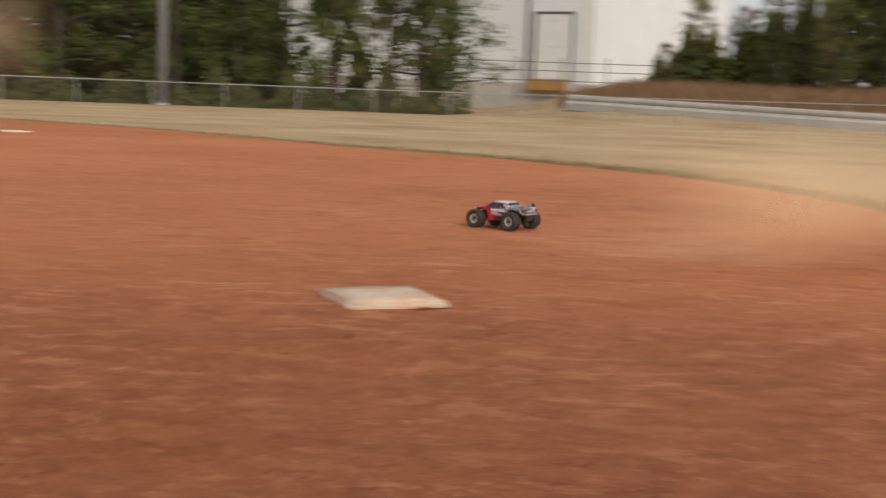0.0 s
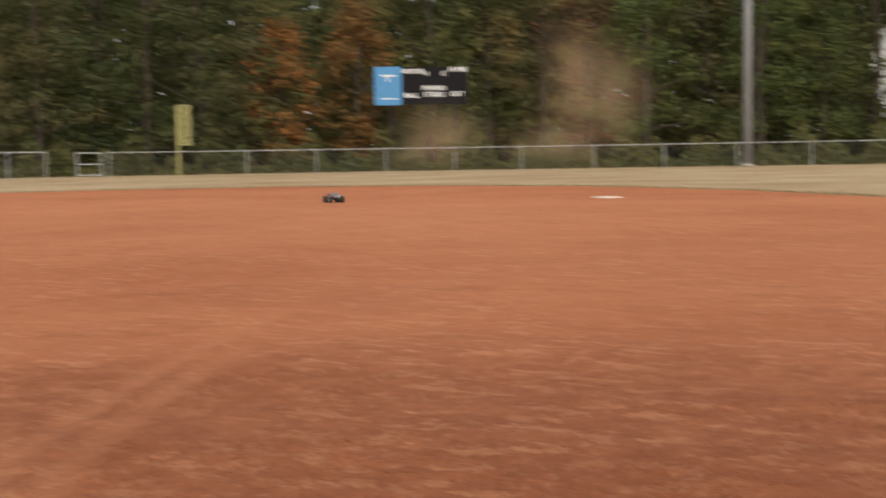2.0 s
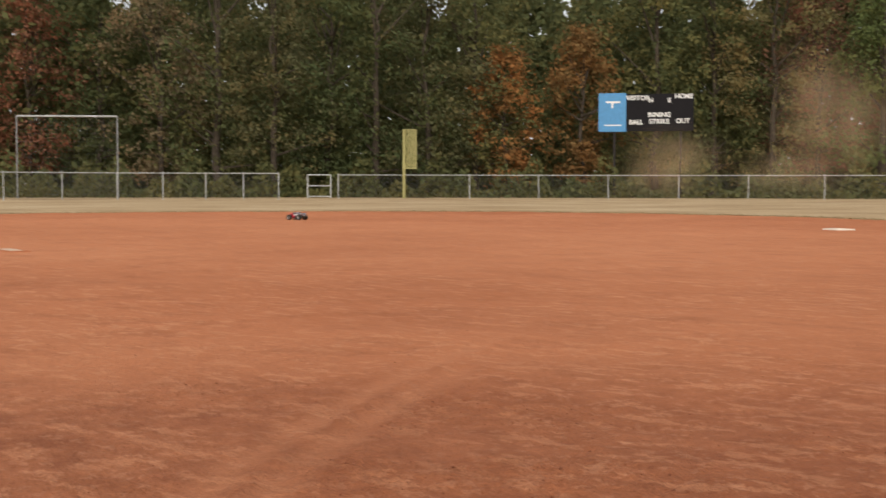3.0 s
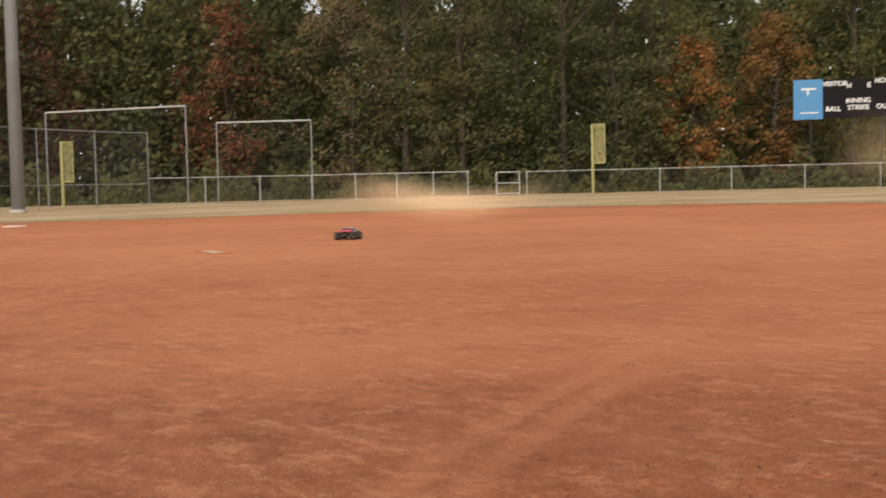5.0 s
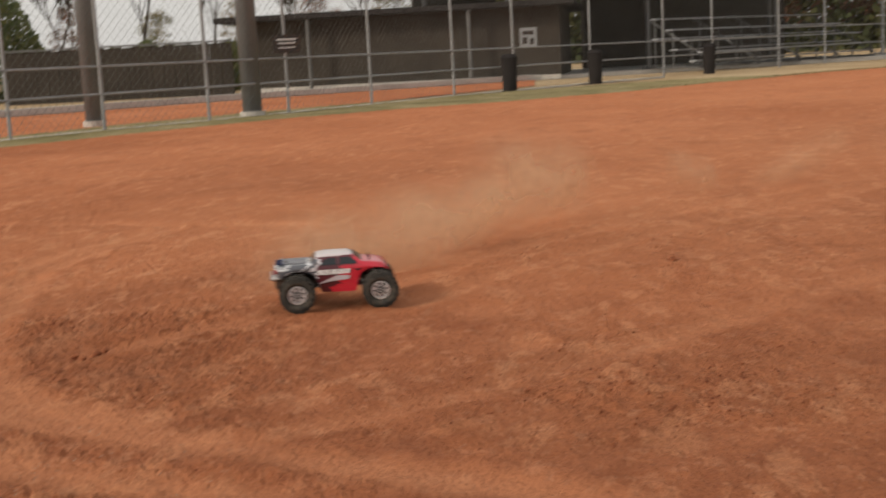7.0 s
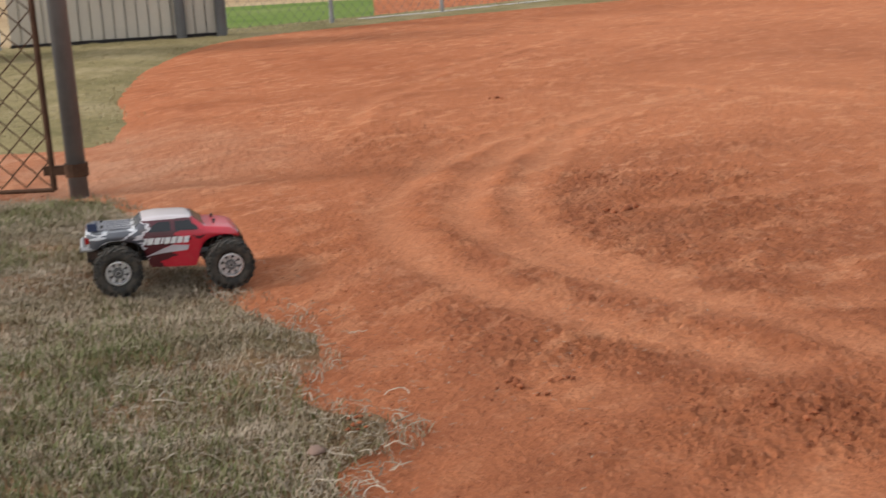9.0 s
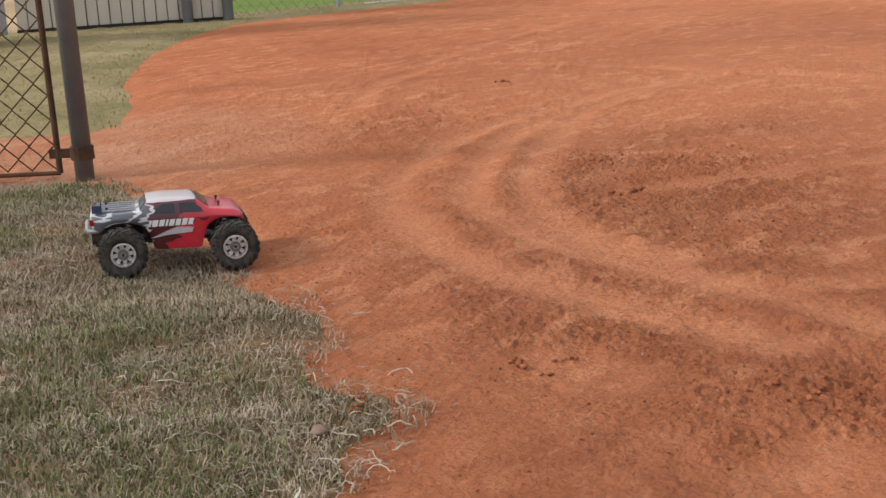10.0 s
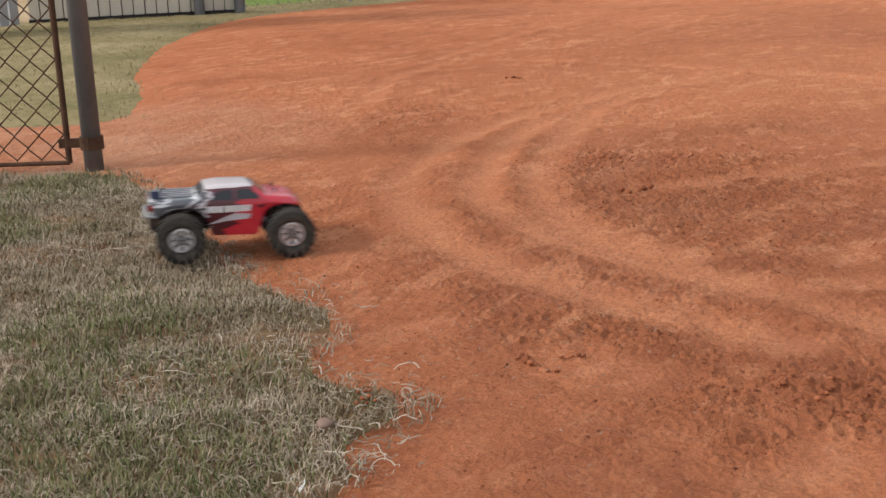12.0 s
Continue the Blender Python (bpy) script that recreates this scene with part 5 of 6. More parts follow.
def build_posts():
    for az, d, r in ((-100.6, 18.3, 0.14), (-107.4, 18.2, 0.12)):
        x, y, _ = at(az, d)
        p = thing("backstop_post", pose(x, y, 0), "thick grey steel backstop post set in the turf", "post", "backstop posts")
        part("shaft", tubed((0, 0, -0.05), (0, 0, 6), r, sides=16), POST_GREY, p, smooth=True)
        part("collar", tubed((0, 0, 0), (0, 0, 0.08), r * 1.3, sides=16), CONCRETE, p)
    for az, d in ((-85.3, 26.3), (-80.35, 30.5), (-89.1, 23.8)):
        x, y, _ = at(az, d)
        c = thing("trash_can", pose(x, y, 0), "dark trash can standing at the fence", "trash can", "trash cans")
        part("drum", tubed((0, 0, 0.0), (0, 0, 0.62), 0.13, 0.155, 16), ROOF_DARK, c)
        part("lid", tubed((0, 0, 0.62), (0, 0, 0.69), 0.165, 0.11, 16), ROOF_DARK, c)


def build_strip():
    """The clay walk and pale kerb behind the backstop fence."""
    bm = bmesh.new()
    inner = [at(az, d) for az, d in ((-119, 14.0), (-112, 15.7), (-106, 17.2), (-100, 19.2), (-94, 22.6), (-88, 27.0))]
    outer = [at(az, d) for az, d in ((-119, 24), (-112, 25), (-106, 26.5), (-100, 28.5), (-94, 30.5), (-88, 32.6))]
    vi = [bm.verts.new((x, y, 0.004)) for x, y, _ in inner]
    vo = [bm.verts.new((x, y, 0.004)) for x, y, _ in outer]
    for k in range(5):
        bm.faces.new((vi[k], vi[k + 1], vo[k + 1], vo[k]))
    tagged(part("clay_walk", bm, DIRT, None), "strip of red clay walk behind the backstop", "path", kind="structure")
    k = thing("walk_kerb", pose(*outer[0]), "low pale concrete kerb along the clay walk", "kerb")
    x0, y0, _ = outer[0]
    for p, q in zip(outer, outer[1:]):
        a, b = Vector(p) - Vector(outer[0]), Vector(q) - Vector(outer[0])
        d = b - a
        m = Matrix.Translation(a) @ Matrix.Rotation(math.atan2(d.y, d.x), 4, "Z")
        bm = boxed(0, d.length, 0, 0.35, 0, 0.14, bevel=0.015)
        bmesh.ops.transform(bm, matrix=m, verts=bm.verts)
        part("kerb_length", bm, CONCRETE, k)


def build_back_green():
    """The bright mown green beyond the backstop."""
    bm = bmesh.new()
    bm.faces.new([bm.verts.new((x, y, 0.001)) for x, y in ((-9.9, -7.6), (-11.6, -6.95), (-14.6, -5.9), (-17.5, -8.5), (-15, -13), (-11, -10.5))])
    tagged(part("green", bm, MOWN_GREEN, None), "bright mown green turf beyond the backstop", "lawn", kind="structure")


def build_panel_wall():
    """Ribbed tan panels at the end of the backstop, with posts."""
    a, b = Vector(at(-134.6, 12.1)), Vector(at(-125.9, 12.0))
    d = b - a
    w = thing("panel_wall", pose(a.x, a.y, 0, 0, 0, math.degrees(math.atan2(d.y, d.x))), "tan ribbed metal panel wall with a dark strip as its base shadow", "wall")
    n = 18
    for k in range(n):
        u0, u1 = d.length * k / n, d.length * (k + 1) / n
        part("panel", boxed(u0 + 0.004, u1 - 0.004, -0.012 - 0.012 * (k % 2), 0.03, 0.045, 2.6, bevel=0.004), PANEL_TAN, w)
    part("backing", boxed(0.002, d.length - 0.002, 0.034, 0.05, 0.045, 2.58), GALV_DARK, w, "dark backing of the panels")
    # thin dark strip modelled for the shadow line at the wall's foot
    part("base_rail", boxed(0, d.length, -0.03, 0.04, 0.0, 0.045), ROOF_DARK, w)
    for u in (d.length * 0.82, d.length + 0.03):
        part("post", tubed((u, -0.07, 0), (u, -0.07, 2.8), 0.05), GALV_DARK, w)
    a, b = Vector(at(-139.5, 10.4)), Vector(at(-135.0, 11.2))
    d = b - a
    w = thing("slat_fence", pose(a.x, a.y, 0, 0, 0, math.degrees(math.atan2(d.y, d.x))), "grey-blue slatted fence bay", "fence")
    for k in range(10):
        u = d.length * k / 10
        part("slat", boxed(u + 0.01, u + d.length / 10 - 0.012, -0.012, 0.012, 0.06, 2.4), ALU, w)
    for z in (0.3, 2.2):
        part("rail", tubed((0, 0.04, z), (d.length, 0.04, z), 0.025), GALV_DARK, w)
    part("post", tubed((d.length * 0.6, -0.06, 0), (d.length * 0.6, -0.06, 2.6), 0.05), GALV_DARK, w)


def build_near_gate():
    """The open chain-link gate leaf by the lawn: gate post, rusty leaf frame, woven wire."""
    x, y = -2.94, -2.71
    fx, fy = -2.78, -3.06
    q = math.degrees(math.atan2(fy - y, fx - x))
    g = thing("chain_link_gate", pose(x, y, 0, 0, 0, q), "open chain-link gate with a rusty frame on a grey post", "gate")
    part("gate_post", tubed((0, 0, -0.05), (0, 0, 2.4), 0.029, sides=16), GATE_GREY, g, "dark grey steel gate post", smooth=True)
    part("leaf_frame", tube(tube(tubed((0.075, 0, 0.03), (0.075, 0, 2.1), 0.0095, sides=10), (0.075, 0, 0.03), (1.3, 0, 0.03), 0.007, sides=10), (0.075, 0, 2.1), (1.3, 0, 2.1), 0.012, sides=10), RUST, g, "rusty leaf frame")
    for z in (0.09, 1.8):
        part("hinge", box(tubed((0, 0, z - 0.02), (0, 0, z + 0.02), 0.036, sides=14), 0.0, 0.1, -0.008, 0.008, z - 0.014, z + 0.014), RUST, g, "rusty hinge strap")
    segs = []
    pitch = 0.038
    n = 32
    for k in range(n):
        # each wire zigzags upward and hooks into its neighbours
        for j in range(54):
            z0, z1 = 0.04 + j * pitch, 0.04 + (j + 1) * pitch
            s = (j + k) % 2
            u0 = 0.085 + k * pitch + (pitch if s else 0)
            u1 = 0.085 + k * pitch + (0 if s else pitch)
            e = 0.004 if s else -0.004
            segs.append(((u0, e, z0), (u1, -e, z1)))
    wires("woven_wire", segs, 0.0023, RUST, g, sides=5, kind="stuff")


def build_turf_litter():
    """What lies about singly on the turf's edge: a flat stone, a scrap, a twig."""
    rng = random.Random(6)
    st = thing("flat_stone", pose(-1.39, -0.92, 0.017, 4, -3, 30), "flat dusty pink stone lying in the dead grass", "stone")
    bm = bmesh.new()
    bmesh.ops.create_icosphere(bm, subdivisions=2, radius=1.0)
    for v in bm.verts:
        v.co = Vector((v.co.x * 0.021, v.co.y * 0.013, v.co.z * 0.0045)) * (1 + 0.25 * noise.noise(v.co * 1.7))
    part("stone_body", bm, worn("pink_stone", (0.24, 0.16, 0.125), 0.85, 0, 0.2, 30, 150), st, smooth=True)
    sc = thing("paper_scrap", pose(-1.18, -0.82, 0.03, 62, 8, 20), "small crumpled scrap of white paper in the grass", "scrap")
    bm = bmesh.new()
    grid = [[bm.verts.new((0.0045 * (i - 1.5) + rng.uniform(-0.001, 0.001), 0.006 * (j - 1.5), 0.003 * rng.uniform(-1, 1))) for j in range(4)] for i in range(4)]
    for i in range(3):
        for j in range(3):
            bm.faces.new((grid[i][j], grid[i + 1][j], grid[i + 1][j + 1], grid[i][j + 1]))
    bmesh.ops.solidify(bm, geom=bm.faces, thickness=0.0008)
    part("sheet", bm, WHITE_PAINT, sc)
    tw = thing("twig", pose(-2.01, -1.85, 0.045, 0, 0, 105), "thin pale twig lying across the grass", "twig")
    bm = bmesh.new()
    p = Vector((0, 0, 0))
    for k in range(6):
        q = p + Vector((0.019, rng.uniform(-0.003, 0.003), rng.uniform(-0.002, 0.003)))
        tube(bm, p, q, 0.0016 - 0.0001 * k, 0.0015 - 0.0001 * k, 6)
        p = q
    part("stem", bm, STRAW, tw)


# ---- build the place ----
build_ground()
build_infield()
build_lawns()
build_turf_lip()
build_base(-0.178, 4.31, 23, "dusty white canvas base lying on the clay", BASE_WHITE)
build_base(-6.5, 19.2, 62, "clean white canvas base lying far out on the clay", CLEAN_WHITE)
build_base(-24.5, 12.4, 15, "clean white canvas base lying near the tall fence", CLEAN_WHITE)
build_pitching_plate()
build_clods()
build_big_clods()
build_fences()
build_forked_gate()
foul_pole(-37.75, 67, 1.55, 3.62, 0.66, "yellow foul pole with a mesh screen at the outfield corner")
foul_pole(-61.1, 60, 1.15, 3.0, 0.5, "yellow foul pole with a mesh screen beyond the tall fence")
light_pole(-12.6, 69.5, 0.27, "tall grey steel light pole behind the outfield fence")
light_pole(-62.95, 49, 0.25, "tall grey steel light pole beside the bleachers")
build_scoreboard()
soccer_frame(-54.48, -50.32, 66, 2.92, 2.97, "tall pipe frame with netting beyond the side fence")
soccer_frame(-61.7, -55.8, 64, 3.43, 3.68, "tall pipe frame with netting beyond the side fence")
soccer_frame(-69.9, -65.5, 62, 4.02, 4.27, "tall pipe frame with netting behind the bleachers")
build_trees()
build_warehouse()
build_bank_things()
build_block_building()
build_shelter()
build_stands()
build_posts()
build_strip()
build_back_green()
build_panel_wall()
build_near_gate()
build_turf_litter()


# ---- the toy truck ----
WHEELBASE, TRACK, TYRE_R = 0.23, 0.196, 0.0495


def lathe(bm, profile, sides=28, closed=True):
    """Turn a profile of (y along the axle, radius) about the y axis."""
    rings = []
    for y, r in profile:
        rings.append([bm.verts.new((r * math.cos(2 * math.pi * k / sides), y, r * math.sin(2 * math.pi * k / sides))) for k in range(sides)])
    pairs = list(zip(rings, rings[1:])) + ([(rings[-1], rings[0])] if closed else [])
    for a, b in pairs:
        for k in range(sides):
            j = (k + 1) % sides
            bm.faces.new((a[k], a[j], b[j], b[k]))
    return bm


def livery_mat():
    """Red nose and doors, dark grey bed with torn silver flames between, silver roof."""
    m, nt, b = base_mat("truck_livery", 0.28)
    tc = nt.nodes.new("ShaderNodeTexCoord")
    sep = nt.nodes.new("ShaderNodeSeparateXYZ")
    nt.links.new(tc.outputs["Object"], sep.inputs[0])
    torn = noise_tex(nt, 24, 2.5, 0.5, stretch=(0.45, 0.15, 1.7))

    def math_node(op, a, c):
        n = nt.nodes.new("ShaderNodeMath")
        n.operation = op
        for s, v in zip(n.inputs, (a, c)):
            if hasattr(v, "is_linked"):
                nt.links.new(v, s)
            else:
                s.default_value = v
        return n.outputs[0]
    slope = math_node("ADD", sep.outputs[0], math_node("MULTIPLY", sep.outputs[2], -0.45))
    u = math_node("ADD", slope, math_node("MULTIPLY", torn, 0.24))
    red = ramp(nt, noise_tex(nt, 9, 4), [(0.3, (0.5, 0.012, 0.03)), (0.7, (0.62, 0.02, 0.045))])
    n = nt.nodes.new("ShaderNodeValToRGB")
    n.color_ramp.interpolation = "CONSTANT"
    e = n.color_ramp.elements
    while len(e) < 8:
        e.new(0.5)
    for k, (p, c) in enumerate(((0.0, (0.6, 0.6, 0.62)), (0.2, (0.1, 0.105, 0.115)), (0.33, (0.55, 0.56, 0.58)), (0.36, (0.1, 0.105, 0.12)), (0.49, (0.62, 0.62, 0.64)), (0.53, (0.08, 0.08, 0.095)), (0.6, (0.6, 0.57, 0.59)), (0.63, (0.085, 0.008, 0.016)))):
        e[k].position, e[k].color = p, (*c, 1)
    mr = nt.nodes.new("ShaderNodeMapRange")
    mr.inputs[1].default_value, mr.inputs[2].default_value = -0.22, 0.16
    nt.links.new(u, mr.inputs[0])
    nt.links.new(mr.outputs[0], n.inputs[0])
    front = math_node("GREATER_THAN", mr.outputs[0], 0.82)
    col = blend(nt, front, n.outputs[0], red)
    top = math_node("GREATER_THAN", math_node("ADD", sep.outputs[2], math_node("MULTIPLY", torn, 0.012)), 0.1505)
    col = blend(nt, top, col, (0.62, 0.56, 0.57))
    bedtop = math_node("MULTIPLY", math_node("GREATER_THAN", sep.outputs[2], 0.1275), math_node("LESS_THAN", sep.outputs[0], -0.075))
    col = blend(nt, bedtop, col, ramp(nt, noise_tex(nt, 40, 3), [(0.4, (0.12, 0.12, 0.13)), (0.47, (0.7, 0.71, 0.73))]))
    film = ramp(nt, noise_tex(nt, 30, 8, 0.7), [(0.56, (0, 0, 0)), (0.9, (0.4, 0.4, 0.4))])
    col = blend(nt, film, col, (0.4, 0.22, 0.13))
    nt.links.new(col, b.inputs["Base Color"])
    b.inputs["Coat Weight"].default_value = 0.5
    b.inputs["Coat Roughness"].default_value = 0.15
    return m


def body_section(x):
    """Lower edge, belt, top, and half widths of the shell at a station along the truck."""
    def lerp(stops):
        for (xa, va), (xb, vb) in zip(stops, stops[1:]):
            if x <= xb:
                return va + (vb - va) * max(0, (x - xa) / (xb - xa))
        return stops[-1][1]
    low = lerp([(-0.19, 0.108), (-0.172, 0.1), (-0.06, 0.064), (0.04, 0.062), (0.06, 0.066), (0.15, 0.094)])
    for cx, r in ((-WHEELBASE / 2, 0.066), (WHEELBASE / 2, 0.064)):
        if abs(x - cx) < r:
            low = max(low, 0.058 + math.sqrt(r * r - (x - cx) ** 2))
    low = min(low, 0.127)
    top = lerp([(-0.19, 0.146), (-0.182, 0.15), (-0.08, 0.153), (-0.072, 0.158), (-0.058, 0.181), (-0.03, 0.186), (0.03, 0.184), (0.045, 0.178), (0.072, 0.152), (0.1, 0.149), (0.135, 0.143), (0.15, 0.134), (0.156, 0.118)])
    belt = min(top - 0.004, lerp([(-0.19, 0.14), (0.06, 0.142), (0.15, 0.122), (0.156, 0.11)]))
    half = lerp([(-0.19, 0.06), (-0.17, 0.068), (-0.12, 0.074), (-0.06, 0.068), (0.04, 0.069), (0.11, 0.075), (0.14, 0.07), (0.156, 0.058)])
    return low, belt, top, half


def build_shell(parent):
    xs = sorted(set([round(-0.19 + 0.346 * k / 74, 4) for k in range(75)]))
    bm = bmesh.new()
    rows = []
    for x in xs:
        low, belt, top, half = body_section(x)
        cab = max(0, min(1, (top - belt - 0.008) / 0.02))
        tw = half * (0.94 - 0.2 * cab)
        pts = [(half * 0.97, low), (half, low + 0.3 * (belt - low)), (half * 1.01, low + 0.7 * (belt - low)), (half * 0.99, belt), (half * 0.96, belt + 0.25 * (top - belt)), (tw * 1.03, belt + 0.8 * (top - belt)), (tw * 0.95, top - 0.001), (tw * 0.6, top), (0, top + 0.001)]
        ring = [(y, z) for y, z in pts] + [(-y, z) for y, z in pts[-2::-1]]
        rows.append([bm.verts.new((x, y, z)) for y, z in ring])
    for a, b in zip(rows, rows[1:]):
        for k in range(len(a) - 1):
            bm.faces.new((a[k], b[k], b[k + 1], a[k + 1]))
    for r in (rows[0], rows[-1]):
        bm.faces.new(r)
    body = part("body", bm, livery_mat(), parent, "glossy red shell with silver and grey torn stripes", smooth=True)
    glass = worn("smoked_window", (0.02, 0.022, 0.026), 0.12, 0, 0.2, 30, 90, 0)

    def pane(name, quad, label):
        bm = bmesh.new()
        v = [bm.verts.new(p) for p in quad]
        f = bm.faces.new(v)
        n = f.normal if f.normal.length else Vector((0, 1, 0))
        f.normal_update()
        r = bmesh.ops.extrude_face_region(bm, geom=[f])
        n = f.normal.copy()
        for e in r["geom"]:
            if isinstance(e, bmesh.types.BMVert):
                e.co += n * 0.0015
        part(name, bm, glass, body, label)
    for s in (-1, 1):
        def side(x, z):
            low, belt, top, half = body_section(x)
            u = (z - belt) / max(1e-6, top - belt)
            cab = max(0, min(1, (top - belt - 0.008) / 0.02))
            tw = half * (0.94 - 0.2 * cab)
            y = half * 0.96 + (tw * 1.03 - half * 0.96) * max(0, min(1, (u - 0.25) / 0.55))
            return (x, s * (y + 0.0042), z)
        q1 = [side(-0.048, 0.145), side(-0.003, 0.145), side(-0.003, 0.172), side(-0.026, 0.172), side(-0.04, 0.162)]
        q2 = [side(0.007, 0.145), side(0.056, 0.145), side(0.052, 0.155), side(0.036, 0.172), side(0.007, 0.172)]
        for q in (q1, q2):
            if s < 0:
                q = q[::1]
            else:
                q = q[::-1]
            pane("side_window", q, "smoked side window")
        # eight slanted white blocks of lettering on each door, and a torn swoosh below
        edge = -0.06
        for wide in (0.0042, 0.0112, 0.0106, 0.0042, 0.0104, 0.0098, 0.0104, 0.0098):
            x0, edge = edge, edge + wide + 0.003
            bm = bmesh.new()
            y0 = s * 0.0712
            z0, z1 = 0.105, 0.125
            quad = [(x0, y0, z0), (x0 + wide, y0, z0), (x0 + wide + 0.004, y0 - s * 0.0002, z1), (x0 + 0.004, y0 - s * 0.0002, z1)]
            v = [bm.verts.new(p) for p in quad]
            w = [bm.verts.new((p[0], p[1] - s * 0.004, p[2])) for p in quad]
            bm.faces.new(v), bm.faces.new(w[::-1])
            for i in range(4):
                bm.faces.new((v[i], v[(i + 1) % 4], w[(i + 1) % 4], w[i]))
            part("letter_block", bm, WHITE_PAINT, body, "white block of lettering")
        bm = bmesh.new()
        y0 = s * 0.0708
        quad = [(-0.055, y0, 0.083), (-0.02, y0, 0.0875), (0.03, y0, 0.09), (0.034, y0, 0.098), (0.0, y0, 0.1), (-0.022, y0, 0.094)]
        v = [bm.verts.new(p) for p in quad]
        w = [bm.verts.new((p[0], p[1] - s * 0.004, p[2])) for p in quad]
        bm.faces.new(v), bm.faces.new(w[::-1])
        for i in range(6):
            bm.faces.new((v[i], v[(i + 1) % 6], w[(i + 1) % 6], w[i]))
        part("swoosh", bm, worn("decal_grey", (0.5, 0.46, 0.48), 0.4), body, "grey torn decal on the door")
        part("headlight", boxed(0.1475, 0.1555, s * 0.04 - 0.013, s * 0.04 + 0.013, 0.112, 0.126, bevel=0.003), worn("lamp_clear", (0.6, 0.62, 0.64), 0.15), body, "pale clear headlight")
        part("tail_light", boxed(-0.1925, -0.178, s * 0.0555 - 0.008, s * 0.0555 + 0.008, 0.117, 0.137, bevel=0.002), worn("lamp_red", (0.35, 0.01, 0.01), 0.2), body, "dark red tail light")
    w0 = [(0.047, -0.043, 0.1785), (0.047, 0.043, 0.1785), (0.071, 0.055, 0.1555), (0.071, -0.055, 0.1555)]
    pane("windscreen", [w0[0], w0[3], w0[2], w0[1]], "smoked windscreen")
    w1 = [(-0.06, -0.042, 0.179), (-0.06, 0.042, 0.179), (-0.0745, 0.05, 0.157), (-0.0745, -0.05, 0.157)]
    pane("rear_window", [w1[0], w1[1], w1[2], w1[3]], "smoked rear window")
    part("grille", boxed(0.153, 0.158, -0.03, 0.03, 0.105, 0.124, bevel=0.002), BLACK, body, "black grille")
    for x, y in ((0.098, 0.03), (0.098, -0.03), (-0.15, 0.028), (-0.15, -0.028)):
        bm = tubed((x, y, 0.13), (x, y, 0.16), 0.0025, sides=8)
        bmesh.ops.create_uvsphere(bm, u_segments=8, v_segments=5, radius=0.004, matrix=Matrix.Translation((x, y, 0.16)))
        part("body_post", bm, BLACK, body, "black body post with clip")
    for k in range(5):
        part("bed_slat", boxed(-0.176, -0.082, -0.044 + 0.02 * k, -0.034 + 0.02 * k, 0.151, 0.1565, bevel=0.0015), worn("bed_silver", (0.3, 0.3, 0.32), 0.35), body, "silver ridge of the bed")
    part("tag", box(boxed(-0.185, -0.163, -0.05, -0.046, 0.152, 0.176, bevel=0.001), -0.164, -0.161, -0.051, -0.045, 0.15, 0.186), worn("tag_blue", (0.035, 0.05, 0.11), 0.4), body, "small blue tag standing at the tail")
    settle(body)


def settle(ob):
    """Bring the shell to the truck's true proportions: flat shoulders, deep sills, short nose."""
    for o in (ob, *ob.children_recursive):
        for v in o.data.vertices:
            x, y, z = v.co
            v.co.z = z - 0.008 - 0.011 * min(1, (0.1 - z) / 0.04) if z < 0.1 else 0.092 + (z - 0.1) * 0.67
            v.co.x = 0.05 + (x - 0.05) * 0.85 if x > 0.05 else -0.1 + (x + 0.1) * 0.84 if x < -0.1 else x
            v.co.y = y * 1.07


